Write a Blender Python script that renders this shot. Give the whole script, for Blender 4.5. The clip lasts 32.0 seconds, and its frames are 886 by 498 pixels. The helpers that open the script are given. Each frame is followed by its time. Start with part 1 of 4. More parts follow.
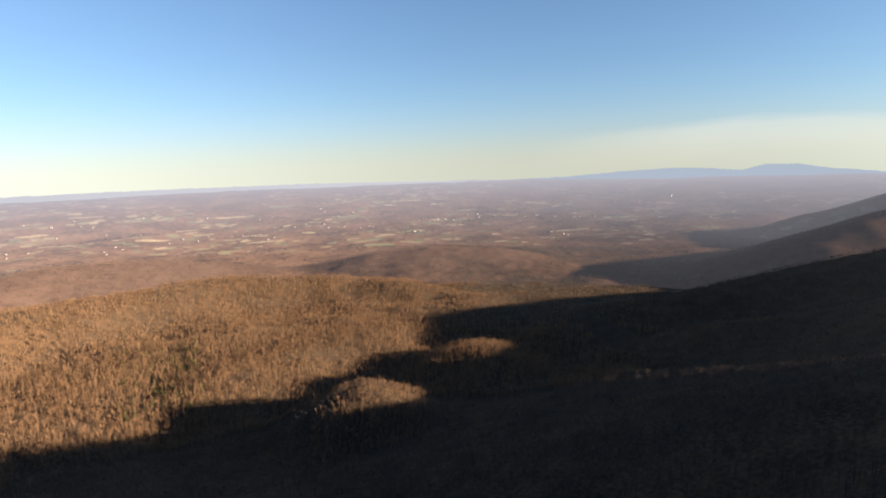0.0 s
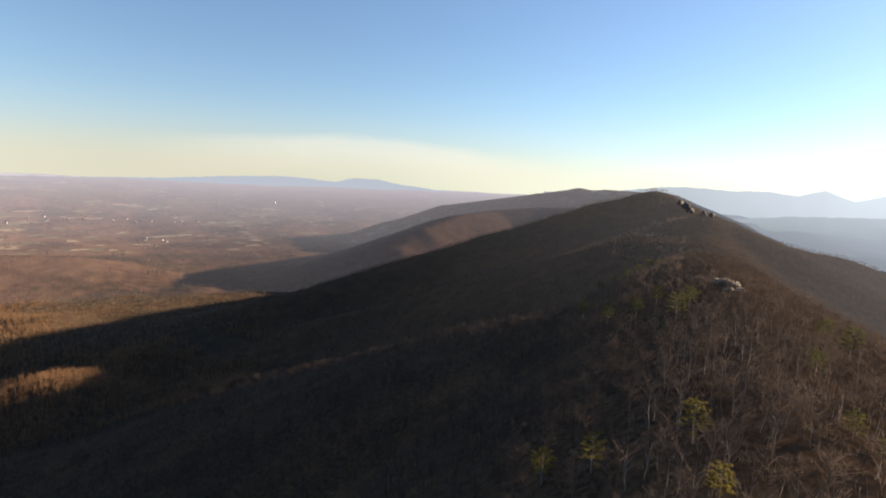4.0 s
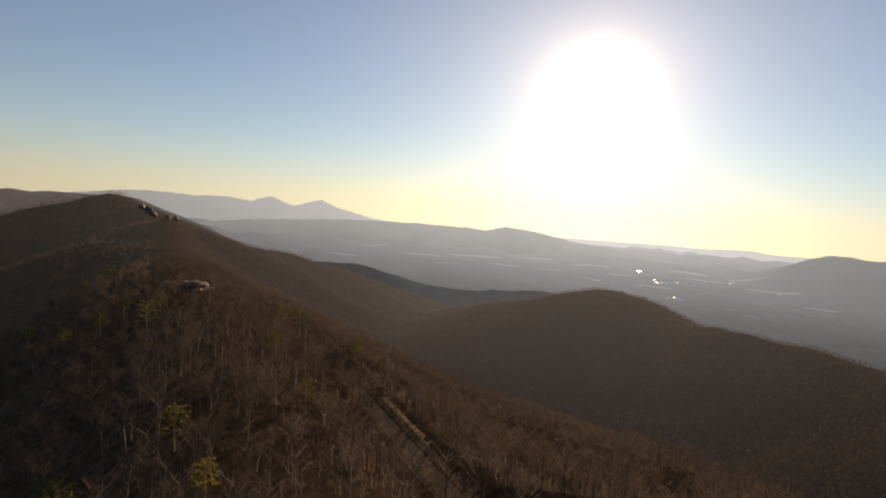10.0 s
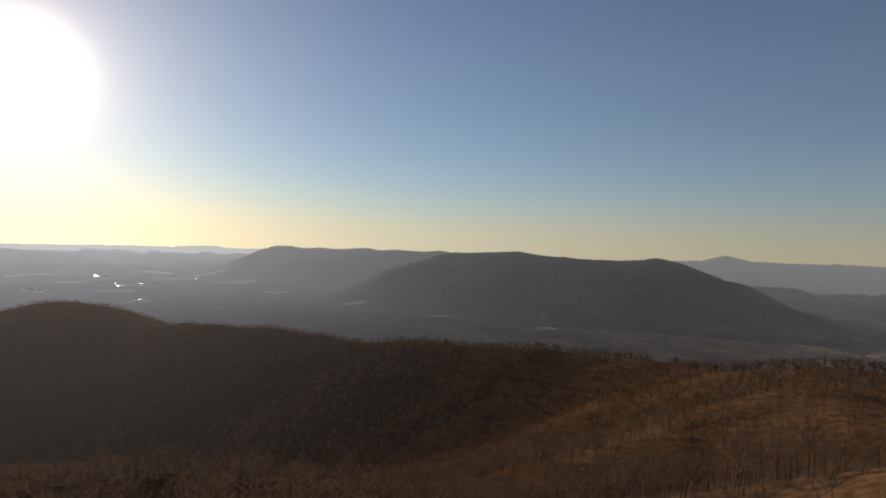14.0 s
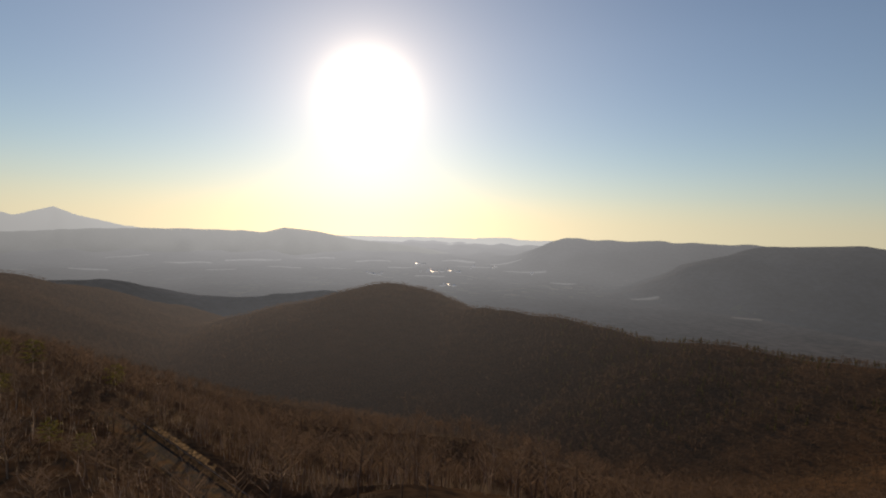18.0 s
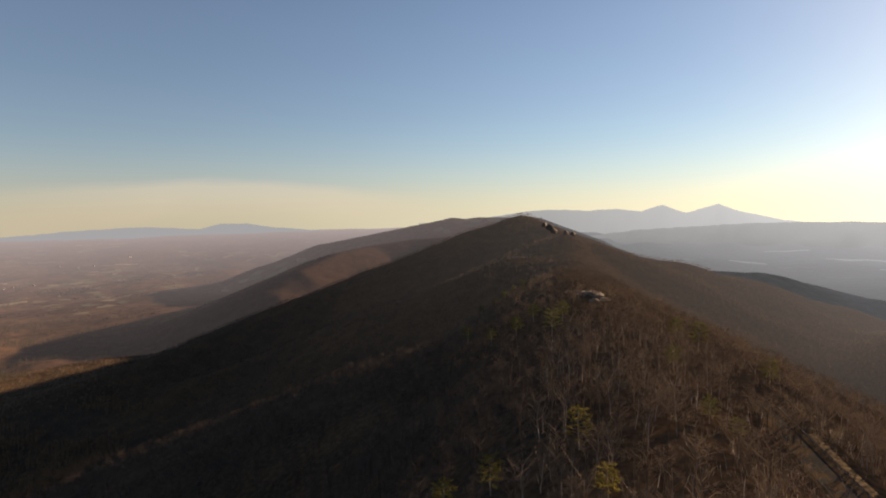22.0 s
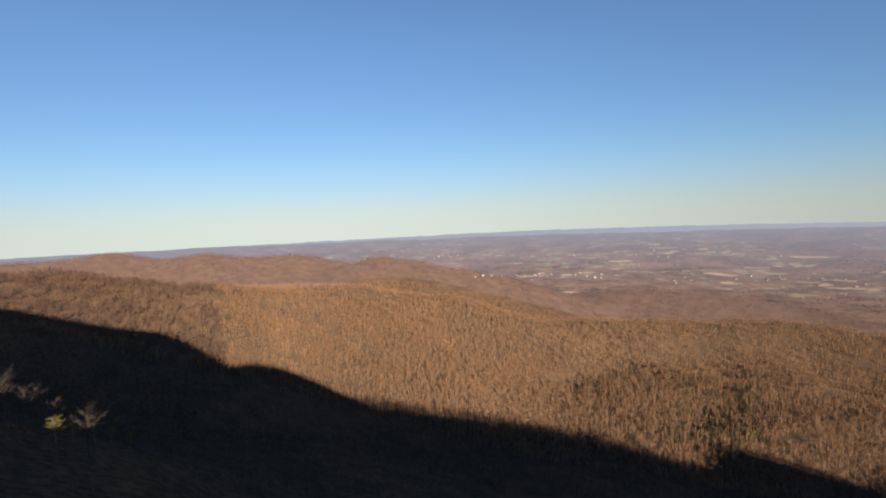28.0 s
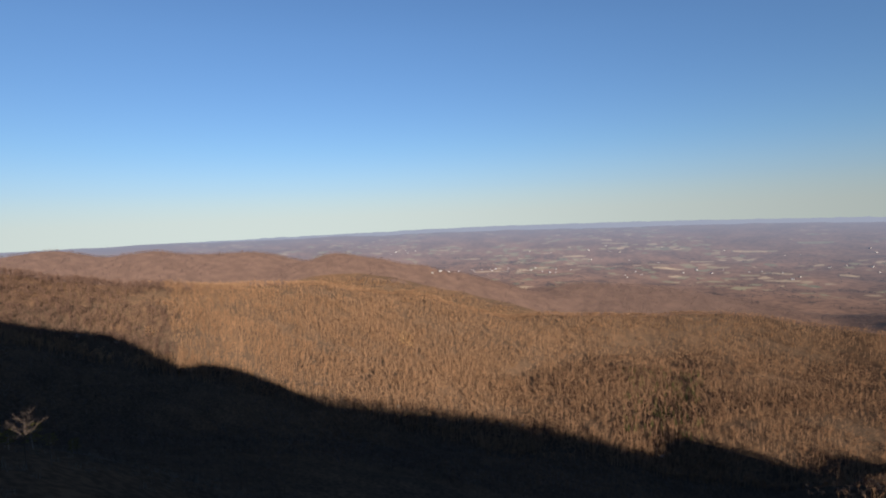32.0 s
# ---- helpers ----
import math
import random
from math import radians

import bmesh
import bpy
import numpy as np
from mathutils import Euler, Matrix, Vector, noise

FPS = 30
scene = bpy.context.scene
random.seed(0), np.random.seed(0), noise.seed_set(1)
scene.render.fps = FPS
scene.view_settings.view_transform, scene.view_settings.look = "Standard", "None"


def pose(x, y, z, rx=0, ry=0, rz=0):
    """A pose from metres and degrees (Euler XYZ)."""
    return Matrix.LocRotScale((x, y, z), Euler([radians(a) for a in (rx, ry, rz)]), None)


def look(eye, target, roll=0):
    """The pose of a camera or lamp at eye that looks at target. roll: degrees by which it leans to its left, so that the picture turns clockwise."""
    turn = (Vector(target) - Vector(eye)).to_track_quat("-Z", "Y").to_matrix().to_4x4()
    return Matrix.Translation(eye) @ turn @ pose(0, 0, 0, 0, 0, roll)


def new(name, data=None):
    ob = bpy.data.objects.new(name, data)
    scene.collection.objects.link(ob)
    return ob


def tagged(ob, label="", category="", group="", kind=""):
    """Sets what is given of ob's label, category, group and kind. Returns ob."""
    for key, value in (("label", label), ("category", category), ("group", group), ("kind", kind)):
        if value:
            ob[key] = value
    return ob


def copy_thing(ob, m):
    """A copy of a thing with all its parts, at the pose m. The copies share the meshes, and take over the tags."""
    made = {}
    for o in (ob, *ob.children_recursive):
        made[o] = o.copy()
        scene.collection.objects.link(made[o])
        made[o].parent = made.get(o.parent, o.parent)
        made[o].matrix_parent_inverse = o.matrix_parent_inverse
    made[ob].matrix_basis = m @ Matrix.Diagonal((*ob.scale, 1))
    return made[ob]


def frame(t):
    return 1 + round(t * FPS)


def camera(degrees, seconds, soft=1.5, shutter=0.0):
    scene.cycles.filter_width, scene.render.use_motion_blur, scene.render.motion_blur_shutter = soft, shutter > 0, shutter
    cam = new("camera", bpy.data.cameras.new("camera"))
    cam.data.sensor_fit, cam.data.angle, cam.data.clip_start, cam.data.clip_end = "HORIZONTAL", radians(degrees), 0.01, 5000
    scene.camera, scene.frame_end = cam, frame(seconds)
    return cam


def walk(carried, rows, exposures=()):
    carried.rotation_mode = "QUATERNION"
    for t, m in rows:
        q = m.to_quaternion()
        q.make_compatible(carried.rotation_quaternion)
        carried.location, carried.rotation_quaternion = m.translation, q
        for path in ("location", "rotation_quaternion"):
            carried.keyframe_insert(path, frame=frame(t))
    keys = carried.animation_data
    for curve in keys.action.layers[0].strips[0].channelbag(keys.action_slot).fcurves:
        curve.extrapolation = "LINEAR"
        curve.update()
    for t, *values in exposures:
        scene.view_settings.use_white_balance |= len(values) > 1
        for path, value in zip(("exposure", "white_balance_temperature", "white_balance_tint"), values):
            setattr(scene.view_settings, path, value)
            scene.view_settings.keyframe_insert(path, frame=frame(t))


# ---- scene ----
# ---- camera: a drone that hovers over the crest and turns ----
EYE = (0.0, 0.0, 400.0)
cam = camera(78.67, 32.0, soft=2.0)
ROWS = [  # seconds, tilt, lean, turn
    (0.0, -9.03, 1.95, -1.66), (0.5, -9.10, 1.36, -5.78), (1.0, -9.12, 1.33, -6.86), (1.5, -9.09, 1.29, -7.16),
    (2.0, -9.10, 1.02, -9.84), (2.5, -9.10, 0.24, -16.81), (3.0, -8.88, -0.80, -25.87), (3.5, -8.46, -2.11, -35.24),
    (5.5, -7.59, -3.28, -49.17), (6.0, -7.29, -3.57, -52.98), (6.5, -6.90, -3.70, -57.81), (7.0, -6.40, -3.96, -64.40),
    (7.5, -5.72, -4.27, -72.40), (8.0, -5.06, -4.44, -80.87), (8.5, -4.48, -4.57, -88.32), (9.0, -4.32, -4.61, -90.91),
    (9.5, -4.33, -4.37, -91.69), (10.0, -4.14, -4.32, -94.15), (10.5, -3.62, -4.32, -101.03), (11.0, -3.02, -4.39, -109.70),
    (11.5, -2.39, -4.04, -118.91), (12.0, -1.77, -3.50, -128.24), (12.5, -1.37, -3.05, -137.54), (13.0, -1.08, -2.71, -144.49),
    (13.5, -1.03, -2.44, -147.04), (15.5, -1.29, -2.34, -147.21), (16.0, -1.57, -2.33, -144.30), (16.5, -1.90, -2.24, -138.39),
    (17.0, -2.31, -2.44, -130.01), (17.5, -2.73, -2.43, -122.14), (18.0, -3.06, -1.88, -117.21), (18.5, -3.34, -1.79, -111.32),
    (19.0, -3.58, -1.42, -106.46), (19.5, -3.64, -1.28, -103.80), (20.0, -3.75, -1.18, -101.93), (20.5, -3.94, -0.88, -94.15),
    (21.0, -4.13, -0.39, -82.17), (21.5, -4.20, 0.62, -68.64), (22.0, -4.21, 0.95, -54.56), (22.5, -3.73, 2.22, -40.81),
    (23.0, -4.34, 1.29, -28.26), (23.5, -4.09, 1.55, -15.76), (24.0, -3.89, 2.13, -3.91), (24.5, -3.62, 2.07, 6.93),
    (25.0, -3.37, 2.10, 16.74), (25.5, -3.22, 2.11, 26.07), (26.0, -3.14, 2.18, 34.49), (26.5, -2.95, 2.35, 42.54),
    (28.5, -3.25, 2.20, 54.57), (29.0, -3.36, 2.19, 53.78), (29.5, -3.40, 2.16, 52.89), (30.0, -3.43, 2.16, 52.12),
    (30.5, -3.53, 2.20, 51.39), (31.0, -3.58, 2.11, 50.76), (31.5, -3.70, 2.17, 50.16), (32.0, -3.78, 2.18, 49.51),
]
EXPOSURES = [(0, 2.0, 6350, 10), (3, 2.1, 6600, 11), (6, 2.2, 7500, 15), (8, 1.6, 8400, 18), (11, 1.22, 8500, 18), (12, 1.0, 8100, 17), (13, 0.97, 7800, 16), (16, 1.2, 7900, 16), (20, 1.08, 8400, 17), (21, 1.25, 8300, 17), (22, 1.6, 8000, 17), (23, 1.9, 6700, 11), (26, 1.55, 6000, 10), (32, 1.22, 5600, 10)]
walk(cam, [(t, pose(*EYE, 90 + tilt, lean, turn)) for t, tilt, lean, turn in ROWS], EXPOSURES)

# ---- sky and sun ----
SUN_BEARING, SUN_HEIGHT = -109.0, 12.4
world = bpy.data.worlds.new("winter_sky")
scene.world = world
world.use_nodes = True
wn, wl = world.node_tree.nodes, world.node_tree.links
wn.clear()
sky = wn.new("ShaderNodeTexSky")
sky.sky_type, sky.sun_disc = "NISHITA", False
sky.sun_elevation, sky.sun_rotation = radians(SUN_HEIGHT), radians(-SUN_BEARING)
sky.altitude, sky.air_density, sky.dust_density, sky.ozone_density = 900, 1.0, 0.22, 2.2
# the sky's lowest band is lifted, so that the horizon stays pale instead of brown
way, apart, least, joined = (wn.new(k) for k in ("ShaderNodeTexCoord", "ShaderNodeSeparateXYZ", "ShaderNodeMath", "ShaderNodeCombineXYZ"))
least.operation, least.inputs[1].default_value, least.inputs[2].default_value = "SMOOTH_MAX", 0.03, 0.07
wl.new(way.outputs["Generated"], apart.inputs[0])
wl.new(apart.outputs["Z"], least.inputs[0])
wl.new(apart.outputs["X"], joined.inputs["X"])
wl.new(apart.outputs["Y"], joined.inputs["Y"])
wl.new(least.outputs[0], joined.inputs["Z"])
wl.new(joined.outputs[0], sky.inputs["Vector"])
back = wn.new("ShaderNodeBackground")
back.inputs["Strength"].default_value = 0.045
out = wn.new("ShaderNodeOutputWorld")
cool = wn.new("ShaderNodeMix")
cool.data_type, cool.blend_type = "RGBA", "MULTIPLY"
cool.inputs[0].default_value, cool.inputs[7].default_value = 1.0, (0.965, 0.985, 1.06, 1)
# dust near the ground takes some of the blue from the lowest sky
low_air = wn.new("ShaderNodeValToRGB")
stops = low_air.color_ramp.elements
stops[0].position, stops[0].color = 0.0, (0.91, 0.80, 0.81, 1)
stops[1].position, stops[1].color = 0.30, (1, 1, 1, 1)
for place, tone in ((0.05, (0.84, 0.81, 0.88, 1)), (0.12, (0.86, 0.88, 0.91, 1))):
    between = stops.new(place)
    between.color = tone
low_sun = wn.new("ShaderNodeValToRGB")
stops = low_sun.color_ramp.elements
stops[0].position, stops[0].color = 0.0, (0.82, 0.80, 0.84, 1)
stops[1].position, stops[1].color = 0.30, (1, 1, 1, 1)
for place, tone in ((0.05, (0.77, 0.81, 0.89, 1)), (0.12, (0.83, 0.88, 0.92, 1))):
    between = stops.new(place)
    between.color = tone
dusty = wn.new("ShaderNodeMix")
dusty.data_type, dusty.blend_type, dusty.inputs[0].default_value = "RGBA", "MULTIPLY", 1.0
wl.new(apart.outputs["Z"], low_air.inputs[0])
wl.new(sky.outputs["Color"], dusty.inputs[6])
wl.new(dusty.outputs[2], cool.inputs[6])
# the bright haze round the sun: a narrow and a wide ring of light
toward = wn.new("ShaderNodeVectorMath")
toward.operation = "DOT_PRODUCT"
a, e = radians(SUN_BEARING), radians(SUN_HEIGHT)
toward.inputs[1].default_value = (-math.sin(a) * math.cos(e), math.cos(a) * math.cos(e), math.sin(e))
wl.new(way.outputs["Generated"], toward.inputs[0])
ring = wn.new("ShaderNodeMath")
ring.operation, ring.inputs[1].default_value = "MAXIMUM", 0.0
wl.new(toward.outputs["Value"], ring.inputs[0])
low_both = wn.new("ShaderNodeMix")
low_both.data_type = "RGBA"
wl.new(apart.outputs["Z"], low_sun.inputs[0])
wl.new(ring.outputs[0], low_both.inputs[0])
wl.new(low_air.outputs["Color"], low_both.inputs[6])
wl.new(low_sun.outputs["Color"], low_both.inputs[7])
wl.new(low_both.outputs[2], dusty.inputs[7])
lit_sky = cool.outputs[2]
for narrow, light in ((600.0, (20.0, 18.6, 16.0, 1)), (110.0, (3.2, 2.9, 2.5, 1)), (15.0, (1.3, 1.18, 0.98, 1))):
    peak, glow = wn.new("ShaderNodeMath"), wn.new("ShaderNodeMix")
    peak.operation, peak.inputs[1].default_value = "POWER", narrow
    glow.data_type, glow.blend_type, glow.clamp_result = "RGBA", "ADD", False
    glow.inputs[7].default_value = light
    wl.new(ring.outputs[0], peak.inputs[0])
    wl.new(peak.outputs[0], glow.inputs[0])
    wl.new(lit_sky, glow.inputs[6])
    lit_sky = glow.outputs[2]
wl.new(lit_sky, back.inputs["Color"])
wl.new(back.outputs["Background"], out.inputs["Surface"])

sun = new("sun", bpy.data.lights.new("sun", "SUN"))
sun.data.energy, sun.data.angle, sun.data.color = 5.0, radians(0.6), (1.0, 0.80, 0.58)
a, e = radians(SUN_BEARING), radians(SUN_HEIGHT)
to_sun = Vector((-math.sin(a) * math.cos(e), math.cos(a) * math.cos(e), math.sin(e)))
sun.matrix_world = look(to_sun * 900, (0, 0, 0))

# ---- materials ----
def material(name, rough=0.9):
    m = bpy.data.materials.new(name)
    m.use_nodes = True
    b = m.node_tree.nodes["Principled BSDF"]
    b.inputs["Roughness"].default_value = rough
    b.inputs["Specular IOR Level"].default_value = 0.15
    return m, m.node_tree.nodes, m.node_tree.links, b


def ramp(nodes, stops):
    r = nodes.new("ShaderNodeValToRGB")
    e = r.color_ramp.elements
    while len(e) < len(stops):
        e.new(0.5)
    for el, (p, c) in zip(e, stops):
        el.position, el.color = p, (*c, 1)
    return r


def noise_at(nodes, links, size, detail=4, source="Position"):
    """Noise in world metres with lumps of the given size."""
    g = nodes.new("ShaderNodeNewGeometry")
    n = nodes.new("ShaderNodeTexNoise")
    n.inputs["Scale"].default_value, n.inputs["Detail"].default_value = 1 / size, detail
    links.new(g.outputs[source], n.inputs["Vector"])
    return n


def mixed(nodes, links, a, b, fac, mode="MIX"):
    m = nodes.new("ShaderNodeMix")
    m.data_type, m.blend_type = "RGBA", mode
    for sock, v in ((m.inputs[6], a), (m.inputs[7], b), (m.inputs[0], fac)):
        if isinstance(v, bpy.types.NodeSocket):
            links.new(v, sock)
        else:
            sock.default_value = v if isinstance(v, float) else (*v, 1)
    return m.outputs[2]


def sunward_glow(n, l, surface, out):
    """Mixes emission into a surface to imitate haze towards the sun: nothing near the crest, a little more with each
    hundred metres.
    """
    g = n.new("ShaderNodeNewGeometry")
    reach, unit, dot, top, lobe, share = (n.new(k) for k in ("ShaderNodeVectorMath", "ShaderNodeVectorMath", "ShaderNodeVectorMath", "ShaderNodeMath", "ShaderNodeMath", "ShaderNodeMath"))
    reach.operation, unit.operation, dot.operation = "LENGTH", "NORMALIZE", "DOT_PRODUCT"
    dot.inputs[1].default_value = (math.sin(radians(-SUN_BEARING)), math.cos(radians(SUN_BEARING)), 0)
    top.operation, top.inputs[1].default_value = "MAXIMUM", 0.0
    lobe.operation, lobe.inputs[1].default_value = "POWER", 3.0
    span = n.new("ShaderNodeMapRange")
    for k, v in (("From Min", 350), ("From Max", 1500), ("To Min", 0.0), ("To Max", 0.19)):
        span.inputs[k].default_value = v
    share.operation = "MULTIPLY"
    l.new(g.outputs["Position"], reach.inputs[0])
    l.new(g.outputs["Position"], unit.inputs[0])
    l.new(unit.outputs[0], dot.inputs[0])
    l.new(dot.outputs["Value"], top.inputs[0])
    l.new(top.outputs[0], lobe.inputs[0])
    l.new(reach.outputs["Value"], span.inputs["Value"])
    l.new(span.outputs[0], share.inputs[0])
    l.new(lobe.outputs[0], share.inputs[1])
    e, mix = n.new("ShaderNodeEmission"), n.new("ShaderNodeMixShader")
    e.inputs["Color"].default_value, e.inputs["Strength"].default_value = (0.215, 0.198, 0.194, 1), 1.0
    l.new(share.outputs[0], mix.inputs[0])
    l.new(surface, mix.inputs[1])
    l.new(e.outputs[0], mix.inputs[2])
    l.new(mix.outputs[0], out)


def forest_floor():
    m, n, l, b = material("leaf_litter_forest")
    big, mid, fine = noise_at(n, l, 160, 5), noise_at(n, l, 22, 4), noise_at(n, l, 2.5, 4)
    c1 = ramp(n, [(0.35, (0.050, 0.035, 0.024)), (0.65, (0.118, 0.071, 0.041))])
    c2 = ramp(n, [(0.38, (0.038, 0.028, 0.021)), (0.62, (0.132, 0.084, 0.052))])
    l.new(mid.outputs[0], c1.inputs[0])
    l.new(fine.outputs[0], c2.inputs[0])
    c = mixed(n, l, c1.outputs[0], c2.outputs[0], 0.55)
    tint = ramp(n, [(0.4, (0.80, 0.84, 0.88)), (0.62, (1.0, 0.96, 0.9))])
    l.new(big.outputs[0], tint.inputs[0])
    b = n.new("ShaderNodeBsdfDiffuse")
    b.inputs["Roughness"].default_value = 1.0
    sunward_glow(n, l, b.outputs[0], n["Material Output"].inputs["Surface"])
    l.new(mixed(n, l, c, tint.outputs[0], 1.0, "MULTIPLY"), b.inputs["Color"])
    bump = n.new("ShaderNodeBump")
    bump.inputs["Strength"].default_value, bump.inputs["Distance"].default_value = 0.6, 0.7
    l.new(fine.outputs[0], bump.inputs["Height"])
    l.new(bump.outputs[0], b.inputs["Normal"])
    return m


def hazy(name, colour, haze_colour, near_share, far_share, d_near=1480, d_far=4900, fields=False, bend=1.0, sunward=0.0, high_fields=1.0, low_glow=0.0, mottle=0.4, wooded=None):
    """Far land in its own colour, with haze painted over it as emission that grows with the distance from the crest."""
    m, n, l, b = material(name)
    lump, fine = noise_at(n, l, 210, 6), noise_at(n, l, 30, 4)
    c = ramp(n, [(0.36, tuple(v * (1 - mottle) for v in colour)), (0.64, tuple(v * (1 + mottle * 0.8) for v in colour))])
    c2 = ramp(n, [(0.36, tuple(v * (1 - mottle) for v in colour)), (0.64, tuple(v * (1 + mottle) for v in colour))])
    l.new(lump.outputs[0], c.inputs[0])
    l.new(fine.outputs[0], c2.inputs[0])
    col = mixed(n, l, c.outputs[0], c2.outputs[0], 0.45)
    if fields:
        g = n.new("ShaderNodeNewGeometry")
        cell = n.new("ShaderNodeTexVoronoi")
        cell.inputs["Scale"].default_value = 1 / 48
        l.new(g.outputs["Position"], cell.inputs["Vector"])
        part_of = n.new("ShaderNodeSeparateColor")
        l.new(cell.outputs["Color"], part_of.inputs[0])
        open_land = noise_at(n, l, 420, 2)
        score = n.new("ShaderNodeMath")
        score.operation = "MULTIPLY"
        l.new(part_of.outputs[0], score.inputs[0])
        l.new(open_land.outputs[0], score.inputs[1])
        far_off = n.new("ShaderNodeVectorMath")
        far_off.operation = "LENGTH"
        l.new(g.outputs["Position"], far_off.inputs[0])
        tilled = n.new("ShaderNodeMapRange")
        tilled.inputs["From Min"].default_value, tilled.inputs["From Max"].default_value = 2150, 2500
        l.new(far_off.outputs["Value"], tilled.inputs["Value"])
        score2 = n.new("ShaderNodeMath")
        score2.operation = "MULTIPLY"
        l.new(score.outputs[0], score2.inputs[0])
        l.new(tilled.outputs[0], score2.inputs[1])
        height = n.new("ShaderNodeSeparateXYZ")
        l.new(g.outputs["Position"], height.inputs[0])
        low = n.new("ShaderNodeMapRange")
        for k, v in (("From Min", 75), ("From Max", 120), ("To Min", 1.0), ("To Max", high_fields)):
            low.inputs[k].default_value = v
        l.new(height.outputs["Z"], low.inputs["Value"])
        score = n.new("ShaderNodeMath")
        score.operation = "MULTIPLY"
        l.new(score2.outputs[0], score.inputs[0])
        l.new(low.outputs[0], score.inputs[1])
        mask = ramp(n, [(0.44, (0, 0, 0)), (0.47, (1, 1, 1))])
        l.new(score.outputs[0], mask.inputs[0])
        tone = ramp(n, [(0.0, (0.075, 0.072, 0.045)), (0.45, (0.125, 0.110, 0.065)), (0.75, (0.15, 0.115, 0.072)), (1.0, (0.21, 0.16, 0.105))])
        l.new(part_of.outputs[1], tone.inputs[0])
        col = mixed(n, l, col, tone.outputs[0], mask.outputs[0])
    g = n.new("ShaderNodeNewGeometry")
    if wooded:
        # the nearer hills are all woods
        hill, reach, both, up, off = (n.new(k) for k in ("ShaderNodeMapRange", "ShaderNodeMapRange", "ShaderNodeMath", "ShaderNodeSeparateXYZ", "ShaderNodeVectorMath"))
        off.operation, both.operation = "LENGTH", "MULTIPLY"
        hill.inputs["From Min"].default_value, hill.inputs["From Max"].default_value = 50, 85
        reach.inputs["From Min"].default_value, reach.inputs["From Max"].default_value = 2700, 2300
        l.new(g.outputs["Position"], up.inputs[0])
        l.new(g.outputs["Position"], off.inputs[0])
        l.new(up.outputs["Z"], hill.inputs["Value"])
        l.new(off.outputs["Value"], reach.inputs["Value"])
        l.new(hill.outputs[0], both.inputs[0])
        l.new(reach.outputs[0], both.inputs[1])
        grain = ramp(n, [(0.36, tuple(v * 0.86 for v in wooded)), (0.64, tuple(v * 1.12 for v in wooded))])
        l.new(fine.outputs[0], grain.inputs[0])
        col = mixed(n, l, col, grain.outputs[0], both.outputs[0])
    b = n.new("ShaderNodeBsdfDiffuse")
    b.inputs["Roughness"].default_value = 1.0
    l.new(col, b.inputs["Color"])
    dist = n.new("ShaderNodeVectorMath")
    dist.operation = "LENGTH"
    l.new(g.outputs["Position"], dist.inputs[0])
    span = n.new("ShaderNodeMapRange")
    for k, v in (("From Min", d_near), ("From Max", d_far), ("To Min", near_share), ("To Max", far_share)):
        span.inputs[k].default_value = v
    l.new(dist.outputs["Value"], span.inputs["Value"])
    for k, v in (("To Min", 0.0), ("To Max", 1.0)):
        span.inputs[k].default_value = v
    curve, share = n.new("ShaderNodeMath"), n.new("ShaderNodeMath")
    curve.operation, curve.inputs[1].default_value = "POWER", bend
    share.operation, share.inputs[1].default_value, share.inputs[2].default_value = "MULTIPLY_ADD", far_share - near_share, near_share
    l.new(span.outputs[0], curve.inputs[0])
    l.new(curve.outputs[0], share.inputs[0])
    if low_glow:
        # more of the painted haze glow on the low valley floor
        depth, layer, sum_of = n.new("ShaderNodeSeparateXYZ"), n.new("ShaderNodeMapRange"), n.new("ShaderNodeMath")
        for k, v in (("From Min", 50), ("From Max", 230), ("To Min", low_glow), ("To Max", 0.0)):
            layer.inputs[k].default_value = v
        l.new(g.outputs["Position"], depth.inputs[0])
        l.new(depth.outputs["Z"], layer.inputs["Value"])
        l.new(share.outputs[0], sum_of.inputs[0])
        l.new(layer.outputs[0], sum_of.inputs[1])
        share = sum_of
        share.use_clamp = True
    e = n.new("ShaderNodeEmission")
    e.inputs["Color"].default_value, e.inputs["Strength"].default_value = (*haze_colour, 1), 1.0
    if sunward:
        # the painted glow is raised towards the sun, imitating forward scatter in haze
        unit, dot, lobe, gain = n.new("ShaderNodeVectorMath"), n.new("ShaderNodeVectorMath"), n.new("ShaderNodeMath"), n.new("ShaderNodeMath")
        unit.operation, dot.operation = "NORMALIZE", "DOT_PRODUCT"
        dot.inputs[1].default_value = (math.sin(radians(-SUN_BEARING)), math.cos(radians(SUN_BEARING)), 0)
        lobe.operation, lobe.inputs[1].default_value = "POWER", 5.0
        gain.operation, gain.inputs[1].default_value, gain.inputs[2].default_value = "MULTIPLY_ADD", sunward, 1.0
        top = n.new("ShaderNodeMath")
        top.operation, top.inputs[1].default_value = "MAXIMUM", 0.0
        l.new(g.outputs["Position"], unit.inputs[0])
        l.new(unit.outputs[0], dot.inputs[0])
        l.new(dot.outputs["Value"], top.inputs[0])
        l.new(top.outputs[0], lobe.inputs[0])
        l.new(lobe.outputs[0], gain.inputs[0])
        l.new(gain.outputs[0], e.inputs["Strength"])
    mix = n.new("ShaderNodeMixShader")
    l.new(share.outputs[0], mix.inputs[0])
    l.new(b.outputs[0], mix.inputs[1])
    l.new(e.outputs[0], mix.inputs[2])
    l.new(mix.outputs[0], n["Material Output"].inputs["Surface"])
    return m


FOREST = forest_floor()
EYE_Z = 400.0
ROAD_Z = 340.5


